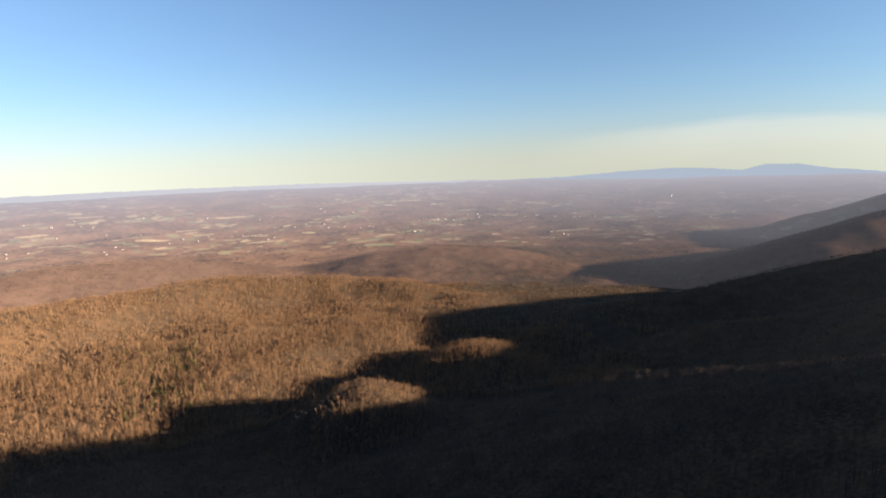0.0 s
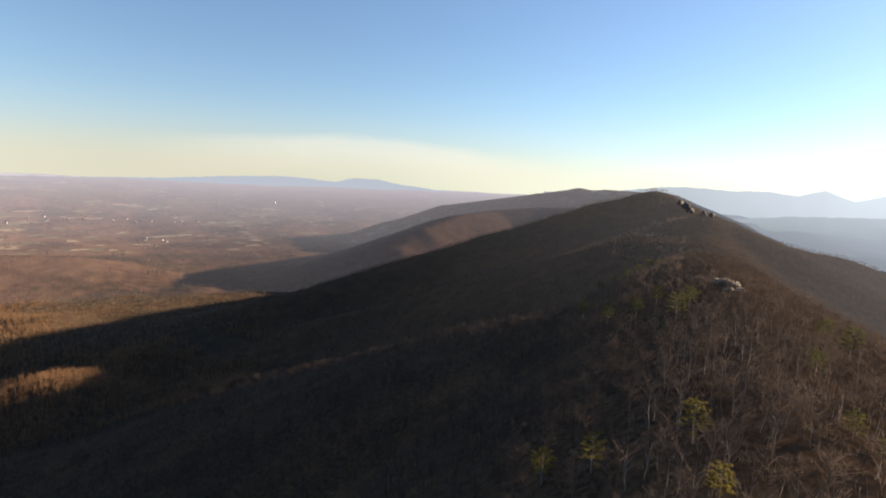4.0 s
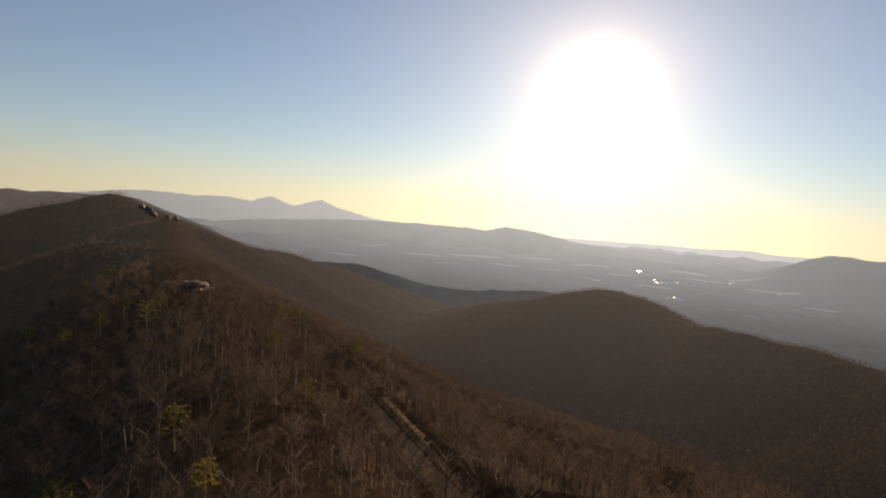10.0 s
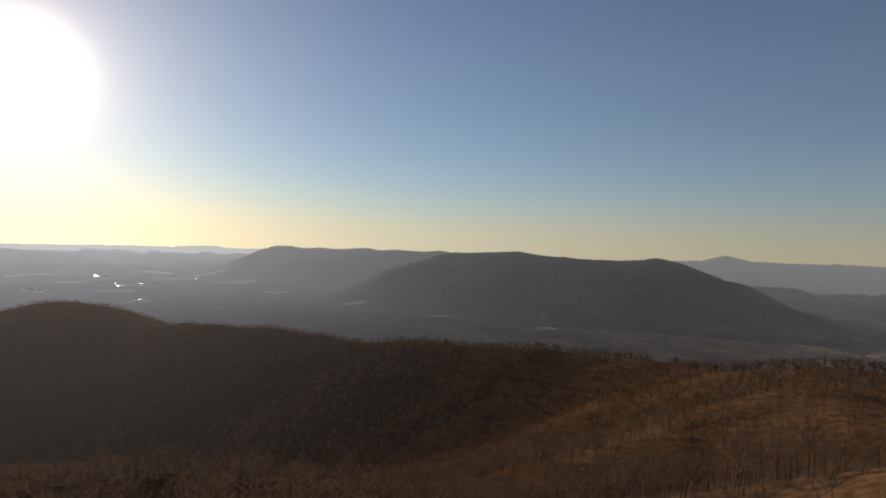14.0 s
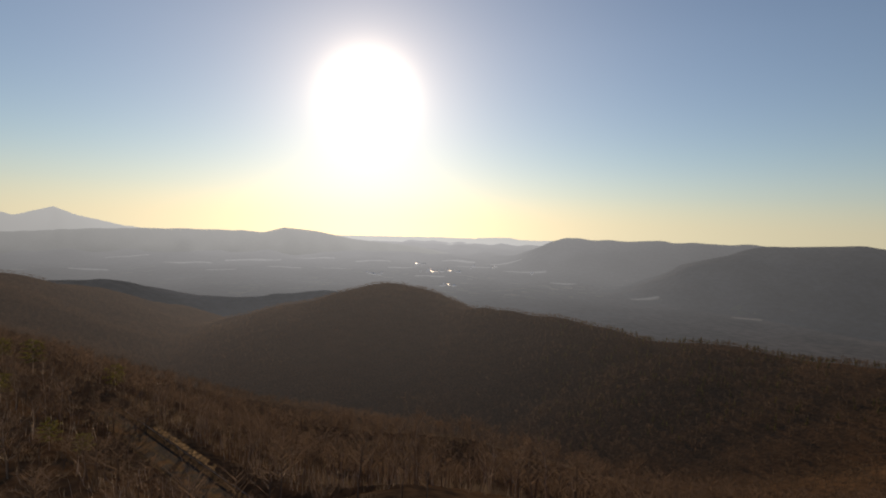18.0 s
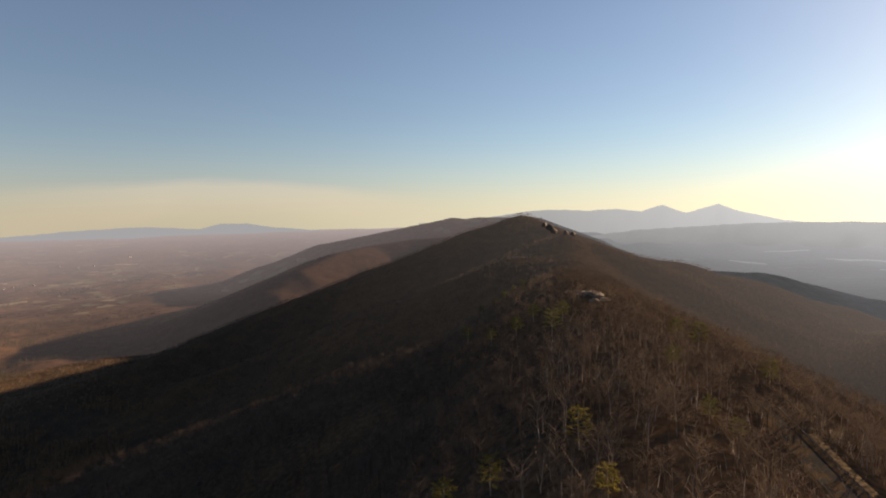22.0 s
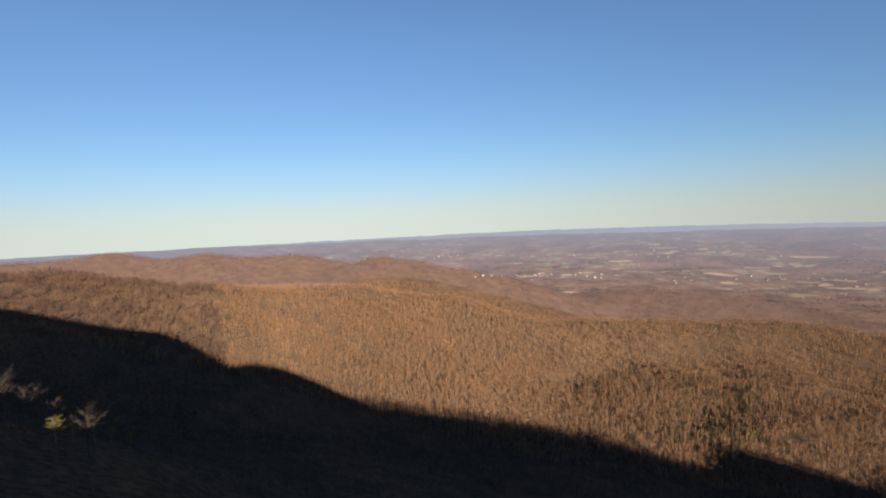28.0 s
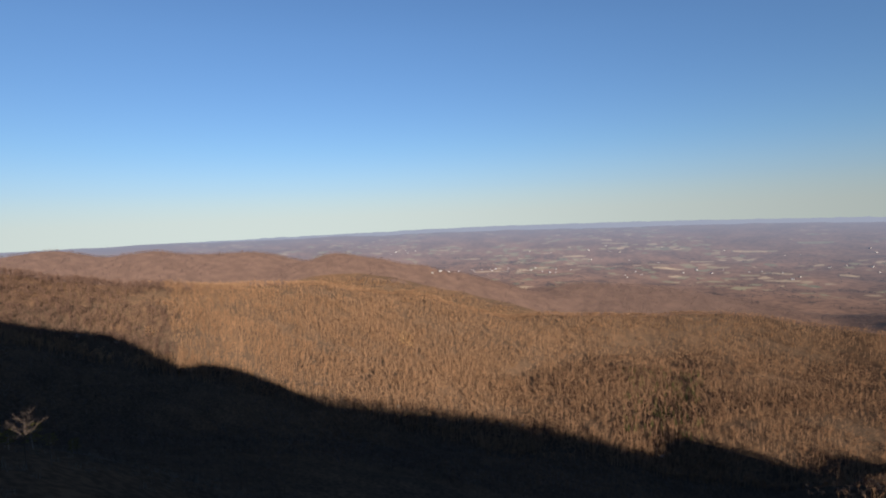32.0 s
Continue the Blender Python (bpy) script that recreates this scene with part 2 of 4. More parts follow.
def polar(az, d, z):
    """A place from a bearing (degrees, to the left of +y), a ground distance and a height."""
    a = radians(az)
    return (-d * math.sin(a), d * math.cos(a), z)


# ---- the lie of the land: crest lines as bearing, distance, height ----
MAIN_CREST = [(180, 62, 361), (-112, 50, 362), (-84, 92, 352), (-78, 122, 350), (-70, 350, 345), (-67.5, 600, 326), (-68, 780, 313), (-67.6, 960, 319),
              (-66.9, 1085, 326), (-66.4, 1180, 331), (-65, 1240, 358), (-63.8, 1270, 375), (-62.6, 1300, 386), (-60, 1480, 290), (-59, 1600, 270), (-59, 1750, 280)]
UNSEEN_BACK_CREST = [(132, 560, 424), (126, 320, 424), (126, 180, 412), (150, 95, 382), (180, 62, 358)]
UNSEEN_SHADE_CREST = [(126, 150, 396), (128, 80, 378), (100, 45, 372), (-112, 50, 366)]
SHADE_DIP = [(26, 650), (12, 668), (0, 705), (-12, 770)]
LEFT_CREST = [(132, 520, 380), (100, 760, 352), (91, 900, 345), (86, 880, 330), (82, 860, 314), (72, 1000, 290), (64, 1100, 268), (55, 1150, 229),
              (49, 1200, 185), (43, 1250, 154), (32, 1350, 136), (22, 1450, 130), (12.5, 1450, 112), (3.5, 1350, 100), (-0.1, 1250, 80), (-4.3, 1150, 60)]
NEAR_SPUR = [(-69, 300, 344), (-61, 330, 323), (-51.8, 365, 292), (-41, 385, 258), (-35, 392, 243), (-22.7, 430, 214), (-8, 520, 150), (2, 545, 128)]
MID_SPUR = [(-66, 820, 318), (-62.3, 840, 324), (-60.6, 850, 313), (-58.9, 850, 296), (-50, 860, 250), (-40, 880, 195), (-30, 900, 150)]
SUMMIT_SPUR = [(-62.6, 1300, 385), (-59.6, 1300, 364), (-56.6, 1270, 319), (-51.8, 1230, 286), (-46.7, 1190, 254), (-41, 1150, 229), (-30.5, 1080, 164),
               (-24, 1040, 143), (-17, 1000, 127), (-11, 980, 113), (-6, 960, 98)]
KNOLL_NEAR = [(11.5, 560, 158), (8.3, 558, 171), (6, 545, 163)]
KNOLL_FAR = [(-3.0, 750, 138), (-5.5, 740, 143), (-8.5, 725, 136)]
SECOND_RIDGE = [(-61, 2300, 285), (-57.4, 2300, 285), (-51.8, 2330, 274), (-47, 2250, 256), (-43.3, 2050, 243), (-40, 1830, 206), (-37.3, 1690, 170), (-35.6, 1620, 130), (-34.8, 1600, 80)]
LEFT_NEAR_SPUR = [(110, 60, 372), (92, 130, 348), (88, 175, 335), (86, 215, 318)]
WEST_SPUR = [(-67.8, 1080, 348), (-69.4, 1090, 329), (-72, 1110, 310), (-77.8, 1200, 287), (-83.7, 1270, 246), (-90.5, 1300, 196), (-96, 1300, 161)]
LOW_RIDGE = [(-76, 1700, 220), (-83.7, 1700, 216), (-88, 1700, 167), (-98.9, 1700, 152), (-104.6, 1700, 170), (-112, 1650, 160)]
KNOB_RIDGE = [(-95, 1010, 170), (-97.5, 1020, 205), (-101.9, 1040, 223), (-107.5, 1050, 249), (-111.7, 1050, 273), (-113.2, 1030, 270), (-115.5, 1000, 252),
              (-119, 950, 242), (-124, 900, 248)]
PINE_RIDGE = [(-119, 950, 242), (-128.6, 850, 254), (-135, 750, 254), (-143.4, 680, 267), (-152.3, 620, 278), (-158, 580, 287), (-163.6, 540, 293),
              (-171, 500, 298), (-177, 460, 309), (176, 420, 328), (160, 300, 342), (145, 240, 350), (122, 240, 356)]
SHOULDER = [(170, 250, 344), (176, 290, 340), (180, 280, 327), (-173.7, 250, 318), (-164, 225, 310), (-158.8, 210, 306), (-141, 190, 306), (-118.6, 205, 312), (-105, 230, 308)]
HILL_C = [(14, 1900, 20), (9.4, 1900, 66), (4.6, 1900, 94), (-0.3, 1900, 107), (-5.7, 1880, 100), (-9.9, 1800, 66), (-14.5, 1700, 10)]
HILL_B = [(41, 1950, 40), (38.9, 1900, 106), (34.9, 1900, 133), (30.5, 1900, 128), (26, 1900, 98), (20.8, 1850, 74)]
LEFT_HILLS = [(96, 2000, 320), (90, 2000, 317), (86, 2000, 331), (81.8, 1950, 308), (78, 1900, 320), (73.6, 1900, 299), (69.4, 1900, 293), (63.3, 1850, 255)]
LEFT_KNOB = [(66, 1900, 240), (63, 1750, 268), (60.9, 1700, 290), (58, 1700, 272), (54, 1700, 243), (50, 1700, 218), (47, 1700, 189), (42, 1750, 120), (38, 1800, 60)]
# crest line, side slope, roundness of the top
RIDGES = [(MAIN_CREST, (0.76, 0.62), 42), (UNSEEN_BACK_CREST, (0.80, 0.60), 25), (UNSEEN_SHADE_CREST, 0.66, 20), (LEFT_NEAR_SPUR, 0.75, 12), (LEFT_CREST, 0.42, 60), (NEAR_SPUR, 0.42, 16), (MID_SPUR, 0.42, 18), (SUMMIT_SPUR, 0.40, 20), (KNOLL_NEAR, 0.62, 16),
          (KNOLL_FAR, 0.40, 30), (SECOND_RIDGE, 0.40, 40), (WEST_SPUR, 0.40, 25), (LOW_RIDGE, 0.30, 60), (KNOB_RIDGE, (0.42, 0.255), 35), (PINE_RIDGE, 0.42, 35), (SHOULDER, 0.75, 40),
          (HILL_C, 0.25, 80), (HILL_B, 0.22, 120), (LEFT_HILLS, 0.35, 70), (LEFT_KNOB, 0.35, 60)]


def lattice(n, seed):
    return np.random.RandomState(seed).rand(n, n)


def value_noise(x, y, size, seed):
    """Smooth noise from -1 to 1, with lumps of the given size in metres."""
    grid = lattice(256, seed)
    u, v = x / size, y / size
    iu, iv = np.floor(u).astype(int), np.floor(v).astype(int)
    fu, fv = u - iu, v - iv
    fu, fv = fu * fu * (3 - 2 * fu), fv * fv * (3 - 2 * fv)
    a, b, c, d = (grid[(iu + i) % 256, (iv + j) % 256] for i, j in ((0, 0), (1, 0), (0, 1), (1, 1)))
    return 2 * ((a * (1 - fu) + b * fu) * (1 - fv) + (c * (1 - fu) + d * fu) * fv) - 1


def crest_height(x, y, line, slope, round_top):
    """The height of a ridge: its crest line less a slope to either side (left, right of its run), rounded at the top."""
    best = np.full(x.shape, -1e4)
    left, right = slope if isinstance(slope, tuple) else (slope, slope)
    pts = [polar(*p) for p in line]
    for (ax, ay, az), (bx, by, bz) in zip(pts, pts[1:]):
        lx, ly = bx - ax, by - ay
        t = np.clip(((x - ax) * lx + (y - ay) * ly) / (lx * lx + ly * ly), 0, 1)
        dist = np.hypot(x - ax - t * lx, y - ay - t * ly)
        lean = (lx * (y - ay) - ly * (x - ax)) / math.hypot(lx, ly) / (dist + 4)
        fall = right + (left - right) * (0.5 + 0.5 * np.clip(lean, -1, 1))
        best = np.maximum(best, az + t * (bz - az) - fall * (np.sqrt(dist * dist + round_top * round_top) - round_top))
    return best


def soft_max(a, b, k):
    h = np.clip(0.5 + 0.5 * (a - b) / k, 0, 1)
    return b + (a - b) * h + k * h * (1 - h)


FLOOR_D = [0, 900, 1400, 1900, 2300, 3000, 3600, 4200, 4800, 5000]
FLOOR_NE = [119, 117, 64, 28, 30, 32, 72, 158, 232, 240]
FLOOR_SW = [60, 60, 60, 40, 35, 50, 90, 150, 200, 205]


def ground_height(x, y):
    d = np.hypot(x, y)
    side = np.clip((-0.375 * x + 0.927 * y) / 800 + 0.5, 0, 1)
    h = np.interp(d, FLOOR_D, FLOOR_NE) * side + np.interp(d, FLOOR_D, FLOOR_SW) * (1 - side)
    h = h + 5 * value_noise(x, y, 330, 3) * np.clip(d / 900, 0, 1) + 2 * value_noise(x, y, 110, 4)
    # gullies and shoulders that run down the flanks
    rough = 9 * value_noise(x, y, 95, 5) + 4 * value_noise(x, y, 38, 6)
    for line, slope, round_top in RIDGES:
        c = crest_height(x, y, line, slope, round_top)
        h = soft_max(c, h, 14)
    fade = np.clip((d - 60) / 500, 0.12, 1) * np.clip((2300 - d) / 600, 0.3, 1)
    h = h + rough * fade * 0.6
    # a dip added to bring shade between the near knoll and the sunlit woods
    pts = [polar(a, r, 0) for a, r in SHADE_DIP]
    near = np.full(x.shape, 1e4)
    for (ax, ay, _), (bx, by, _) in zip(pts, pts[1:]):
        lx, ly = bx - ax, by - ay
        t = np.clip(((x - ax) * lx + (y - ay) * ly) / (lx * lx + ly * ly), 0, 1)
        near = np.minimum(near, np.hypot(x - ax - t * lx, y - ay - t * ly))
    h = h - 15 * np.exp(-(near / 52) ** 2)
    # hollows added so that the ground behind the far knoll falls into shade
    for a, r in ((9, 770), (4, 800), (0, 880), (-6, 890)):
        hx, hy, _ = polar(a, r, 0)
        h = h - 20 * np.exp(-((x - hx) ** 2 + (y - hy) ** 2) / 62 ** 2)
    # the shelf on which the road runs, just below the crest
    across = -0.345 * (x - 109) + 0.9386 * (y + 19)
    along = 0.9386 * (x - 109) + 0.345 * (y + 19)
    shelf = np.clip(1.6 - np.abs(across - 4) / np.where(across > 4, 15, 7), 0, 1) * np.clip((along + 40) / 25, 0, 1) * np.clip((150 - along) / 40, 0, 1)
    return h * (1 - shelf) + ROAD_Z * shelf


# ---- tablelands across the western valley ----
TABLE_NEAR = [(-136, 2900, 60), (-142.4, 3050, 150), (-144.7, 3150, 240), (-147.6, 3300, 308), (-151.7, 3300, 328), (-155.2, 3300, 341), (-157.5, 3300, 324), (-160.8, 3300, 314),
              (-163, 3300, 308), (-167.6, 3300, 324), (-168.8, 3300, 338), (-170.5, 3300, 324), (-172.9, 3250, 277), (-177.3, 3150, 167), (-181.3, 3000, 120), (-185, 2900, 60)]
TABLE_SPUR = [(-155, 3300, 330), (-157, 2950, 190), (-160, 2700, 110), (-163, 2550, 70)]
TABLE_SPUR_B = [(-168.8, 3300, 330), (-169, 3000, 200), (-171, 2800, 110), (-174, 2680, 60)]
TABLE_SPUR_C = [(-149, 3300, 310), (-150, 3000, 190), (-152, 2750, 100)]
TABLE_FAR = [(-121, 4050, 100), (-124, 4050, 160), (-127.6, 4000, 229), (-130.4, 4000, 288), (-139.2, 4000, 309), (-139.8, 4000, 294), (-147.6, 4000, 302), (-160, 4000, 295)]
TABLE_FAR_SPUR = [(-131, 4000, 285), (-132, 3700, 170), (-133, 3450, 90)]
THIRD_RIDGE = [(-64, 3000, 350), (-58.2, 3000, 353), (-56.9, 3000, 345), (-55.6, 3000, 354), (-54.2, 3000, 338), (-51.6, 3000, 314), (-42, 3000, 222), (-36, 2950, 120), (-31, 2850, 50)]
FAR_RIDGES = [(THIRD_RIDGE, 0.42, 40), (TABLE_NEAR, 0.42, 60), (TABLE_SPUR, 0.36, 50), (TABLE_SPUR_B, 0.36, 50), (TABLE_SPUR_C, 0.36, 50), (TABLE_FAR, 0.40, 60), (TABLE_FAR_SPUR, 0.36, 60)]


def far_height(x, y):
    h = ground_height(x, y)
    for line, slope, round_top in FAR_RIDGES:
        h = soft_max(crest_height(x, y, line, slope, round_top), h, 20)
    d = np.hypot(x, y)
    low = np.clip((260 - h) / 160, 0, 1)
    west = 1 - np.clip((-0.375 * x + 0.927 * y) / 800 + 0.5, 0, 1)
    h = h + west * np.clip((h - 90) / 80, 0, 1) * np.clip((330 - h) / 60, 0, 1) * np.clip((d - 2300) / 300, 0, 1) * (22 * value_noise(x, y, 170, 15) + 9 * value_noise(x, y, 70, 16))
    return h + low * np.clip((d - 2600) / 300, 0, 1) * (7 * value_noise(x, y, 260, 8) + 4 * value_noise(x, y, 90, 9))


# ---- the ground ----
def sheet(name, az_from, az_to, az_step, radii, height, mat, closed=False):
    """A sheet of land round the middle, finer near than far."""
    az = np.radians(np.arange(az_from, az_to + (0 if closed else az_step / 2), az_step))
    r = np.asarray(radii)
    aa, rr = np.meshgrid(az, r)
    x, y = -rr * np.sin(aa), rr * np.cos(aa)
    z = height(x, y)
    co = np.stack((x, y, z), -1).reshape(-1, 3)
    na, nr = len(az), len(r)
    i, j = np.meshgrid(np.arange(na if closed else na - 1), np.arange(nr - 1))
    k = (i + 1) % na
    quads = np.stack((j * na + i, (j + 1) * na + i, (j + 1) * na + k, j * na + k), -1).reshape(-1, 4)[:, ::-1]
    me = bpy.data.meshes.new(name)
    me.vertices.add(len(co))
    me.vertices.foreach_set("co", co.ravel())
    me.loops.add(quads.size)
    me.loops.foreach_set("vertex_index", quads.ravel())
    me.polygons.add(len(quads))
    me.polygons.foreach_set("loop_start", np.arange(len(quads)) * 4)
    me.polygons.foreach_set("use_smooth", np.ones(len(quads), bool))
    me.update(calc_edges=True)
    me.materials.append(mat)
    return new(name, me)


near_radii = np.concatenate(([0.5], np.geomspace(8, 1520, 195)))
ground = tagged(sheet("ground", 0, 360, 0.45, near_radii, far_height, FOREST, True), "rolling ridges covered in bare brown winter forest", "ground", kind="structure")


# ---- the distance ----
HAZE_GLOW_NE, HAZE_GLOW_SW = (0.134, 0.129, 0.144), (0.060, 0.069, 0.081)
FAR_PLAIN = hazy("far_plain", (0.090, 0.053, 0.034), HAZE_GLOW_NE, 0.06, 0.92, fields=True, bend=1.85, mottle=0.55, wooded=(0.088, 0.056, 0.041))
FAR_VALLEY = hazy("sunward_valley", (0.060, 0.050, 0.044), HAZE_GLOW_SW, 0.10, 0.90, fields=True, bend=1.6, sunward=2.5, high_fields=0.0, low_glow=0.06, mottle=0.8)
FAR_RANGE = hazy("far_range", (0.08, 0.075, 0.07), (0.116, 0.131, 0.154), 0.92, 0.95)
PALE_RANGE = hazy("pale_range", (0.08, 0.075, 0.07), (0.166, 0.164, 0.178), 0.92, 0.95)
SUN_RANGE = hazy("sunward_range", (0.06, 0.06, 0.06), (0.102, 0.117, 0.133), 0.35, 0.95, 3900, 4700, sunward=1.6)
far_radii = np.concatenate((np.geomspace(1490, 2560, 62), np.geomspace(2580, 4960, 112)))
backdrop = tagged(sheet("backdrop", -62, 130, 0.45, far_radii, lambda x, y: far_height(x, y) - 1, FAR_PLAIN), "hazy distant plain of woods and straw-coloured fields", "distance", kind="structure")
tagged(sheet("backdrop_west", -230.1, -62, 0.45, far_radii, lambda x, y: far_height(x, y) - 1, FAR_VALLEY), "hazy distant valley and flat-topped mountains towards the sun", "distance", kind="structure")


def far_range(name, line, foot, depth, mat, label):
    """A far range: a rounded ridge whose crest follows bearing, distance and elevation angle, down to a foot."""
    az = np.arange(line[0][0], line[-1][0] - 1e-6, -0.12)
    key = [-p[0] for p in line]
    d = np.interp(-az, key, [p[1] for p in line])
    el = np.interp(-az, key, [p[2] for p in line])
    wob = value_noise(az * 60, d, 40, 11) * 0.035 + value_noise(az * 60, d, 14, 12) * 0.015
    top = EYE_Z + d * np.tan(np.radians(el + wob))
    profile = [(-1.0, 0.0), (-0.72, 0.22), (-0.45, 0.5), (-0.2, 0.82), (-0.06, 0.975), (0.0, 1.0), (0.08, 0.97), (0.5, 0.4)]
    rows = []
    for k, (s, lift) in enumerate(profile):
        dd = d + s * depth * (1 + 0.25 * value_noise(az * 60, d * 0 + 50 * k, 90, 13 + k))
        zz = foot + (top - foot) * lift * (1 if lift > 0.96 else 1 + 0.12 * value_noise(az * 60, d * 0 + 70 * k, 45, 21))
        a = np.radians(az)
        rows.append(np.stack((-dd * np.sin(a), dd * np.cos(a), zz), -1))
    co = np.array(rows).reshape(-1, 3)
    na, nr = len(az), len(profile)
    faces = [(j * na + i, j * na + i + 1, (j + 1) * na + i + 1, (j + 1) * na + i) for j in range(nr - 1) for i in range(na - 1)]
    me = bpy.data.meshes.new(name)
    me.from_pydata([tuple(c) for c in co], [], faces)
    for p in me.polygons:
        p.use_smooth = True
    me.materials.append(mat)
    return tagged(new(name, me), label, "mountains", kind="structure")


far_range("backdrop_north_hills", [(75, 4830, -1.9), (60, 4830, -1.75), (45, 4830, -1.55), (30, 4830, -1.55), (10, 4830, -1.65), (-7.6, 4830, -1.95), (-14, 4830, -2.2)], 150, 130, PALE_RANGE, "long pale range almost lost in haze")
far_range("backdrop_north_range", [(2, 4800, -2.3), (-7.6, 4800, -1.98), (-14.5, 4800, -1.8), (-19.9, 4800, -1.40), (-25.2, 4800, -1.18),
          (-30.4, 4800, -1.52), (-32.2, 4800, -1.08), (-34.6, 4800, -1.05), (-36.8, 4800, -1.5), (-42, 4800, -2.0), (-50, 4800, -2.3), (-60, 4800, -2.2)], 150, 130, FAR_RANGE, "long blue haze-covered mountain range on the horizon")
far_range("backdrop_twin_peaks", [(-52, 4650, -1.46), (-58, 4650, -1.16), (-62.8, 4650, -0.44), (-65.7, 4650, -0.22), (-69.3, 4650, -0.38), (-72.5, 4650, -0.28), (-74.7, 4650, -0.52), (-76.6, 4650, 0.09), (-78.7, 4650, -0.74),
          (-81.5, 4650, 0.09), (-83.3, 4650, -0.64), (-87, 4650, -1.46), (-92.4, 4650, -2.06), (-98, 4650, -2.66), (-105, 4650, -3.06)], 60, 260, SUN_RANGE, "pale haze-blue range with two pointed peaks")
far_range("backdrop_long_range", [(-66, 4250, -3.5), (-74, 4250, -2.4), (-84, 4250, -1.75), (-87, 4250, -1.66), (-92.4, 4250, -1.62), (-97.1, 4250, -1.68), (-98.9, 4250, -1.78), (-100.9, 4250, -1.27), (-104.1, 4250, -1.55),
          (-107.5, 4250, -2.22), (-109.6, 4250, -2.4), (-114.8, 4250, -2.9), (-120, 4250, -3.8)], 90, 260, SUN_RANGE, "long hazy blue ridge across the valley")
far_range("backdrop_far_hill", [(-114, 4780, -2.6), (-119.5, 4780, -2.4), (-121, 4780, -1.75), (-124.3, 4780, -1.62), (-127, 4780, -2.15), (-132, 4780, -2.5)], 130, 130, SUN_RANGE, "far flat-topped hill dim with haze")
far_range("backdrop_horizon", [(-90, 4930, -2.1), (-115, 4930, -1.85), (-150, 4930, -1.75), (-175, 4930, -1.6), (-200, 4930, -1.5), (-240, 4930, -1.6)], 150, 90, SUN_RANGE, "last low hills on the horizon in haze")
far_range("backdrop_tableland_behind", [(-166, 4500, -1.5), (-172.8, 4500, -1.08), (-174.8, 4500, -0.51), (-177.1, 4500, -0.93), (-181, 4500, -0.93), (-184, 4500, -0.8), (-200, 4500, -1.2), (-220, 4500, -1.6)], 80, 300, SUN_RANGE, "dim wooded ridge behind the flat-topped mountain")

# ---- the thin cloud over the far range ----
def cloud_stuff():
    m, n, l, b = material("thin_cloud")
    uv, split = n.new("ShaderNodeUVMap"), n.new("ShaderNodeSeparateXYZ")
    l.new(uv.outputs[0], split.inputs[0])
    wisp = n.new("ShaderNodeTexNoise")
    stretch = n.new("ShaderNodeMapping")
    stretch.inputs["Scale"].default_value = (7, 2.2, 1)
    wisp.inputs["Scale"].default_value, wisp.inputs["Detail"].default_value = 1.6, 5
    l.new(uv.outputs[0], stretch.inputs[0])
    l.new(stretch.outputs[0], wisp.inputs["Vector"])
    # wispy rim: the noise shifts the edge up and down
    shift = n.new("ShaderNodeMath")
    shift.operation, shift.inputs[1].default_value, shift.inputs[2].default_value = "MULTIPLY_ADD", 0.16, -0.08
    l.new(wisp.outputs[0], shift.inputs[0])
    rim = n.new("ShaderNodeMath")
    rim.operation = "ADD"
    l.new(split.outputs["Y"], rim.inputs[0])
    l.new(shift.outputs[0], rim.inputs[1])
    down = ramp(n, [(0.02, (0, 0, 0)), (0.20, (0.30, 0.30, 0.30)), (0.40, (0.28, 0.28, 0.28)), (0.90, (0, 0, 0))])
    ends = ramp(n, [(0.10, (0, 0, 0)), (0.42, (1, 1, 1)), (0.75, (1, 1, 1)), (1.0, (0, 0, 0))])
    l.new(rim.outputs[0], down.inputs[0])
    l.new(split.outputs["X"], ends.inputs[0])
    cover = n.new("ShaderNodeMath")
    cover.operation = "MULTIPLY"
    l.new(down.outputs[0], cover.inputs[0])
    l.new(ends.outputs[0], cover.inputs[1])
    e, clear, mix = n.new("ShaderNodeEmission"), n.new("ShaderNodeBsdfTransparent"), n.new("ShaderNodeMixShader")
    e.inputs["Color"].default_value, e.inputs["Strength"].default_value = (0.262, 0.240, 0.200, 1), 1.0
    l.new(cover.outputs[0], mix.inputs[0])
    l.new(clear.outputs[0], mix.inputs[1])
    l.new(e.outputs[0], mix.inputs[2])
    l.new(mix.outputs[0], n["Material Output"].inputs["Surface"])
    return m


# the bank's upper rim, bearing and elevation; it fades out downwards
CLOUD_RIM = [(-6, 1.5), (-12, 2.0), (-17, 2.5), (-24, 2.9), (-30, 3.3), (-35, 3.3), (-40, 2.9), (-46, 2.2), (-56, 1.4)]
cv, cf, cuv, na, ne = [], [], [], 60, 12
for i in range(na + 1):
    az = -6 - 50 * i / na
    rim_el = np.interp(-az, [-p[0] for p in CLOUD_RIM], [p[1] for p in CLOUD_RIM])
    x, y, _ = polar(az, 4940, 0)
    for j in range(ne + 1):
        el = rim_el + 0.35 - 5.2 * j / ne
        cv.append((x, y, EYE_Z + 4940 * math.tan(radians(el))))
        cuv.append((i / na, j / ne))
for i in range(na):
    for j in range(ne):
        k = i * (ne + 1) + j
        cf.append((k, k + 1, k + ne + 2, k + ne + 1))
me = bpy.data.meshes.new("backdrop_cloud")
me.from_pydata(cv, [], cf)
layer = me.uv_layers.new(name="UVMap")
for lp in me.loops:
    layer.data[lp.index].uv = cuv[lp.vertex_index]
me.materials.append(cloud_stuff())
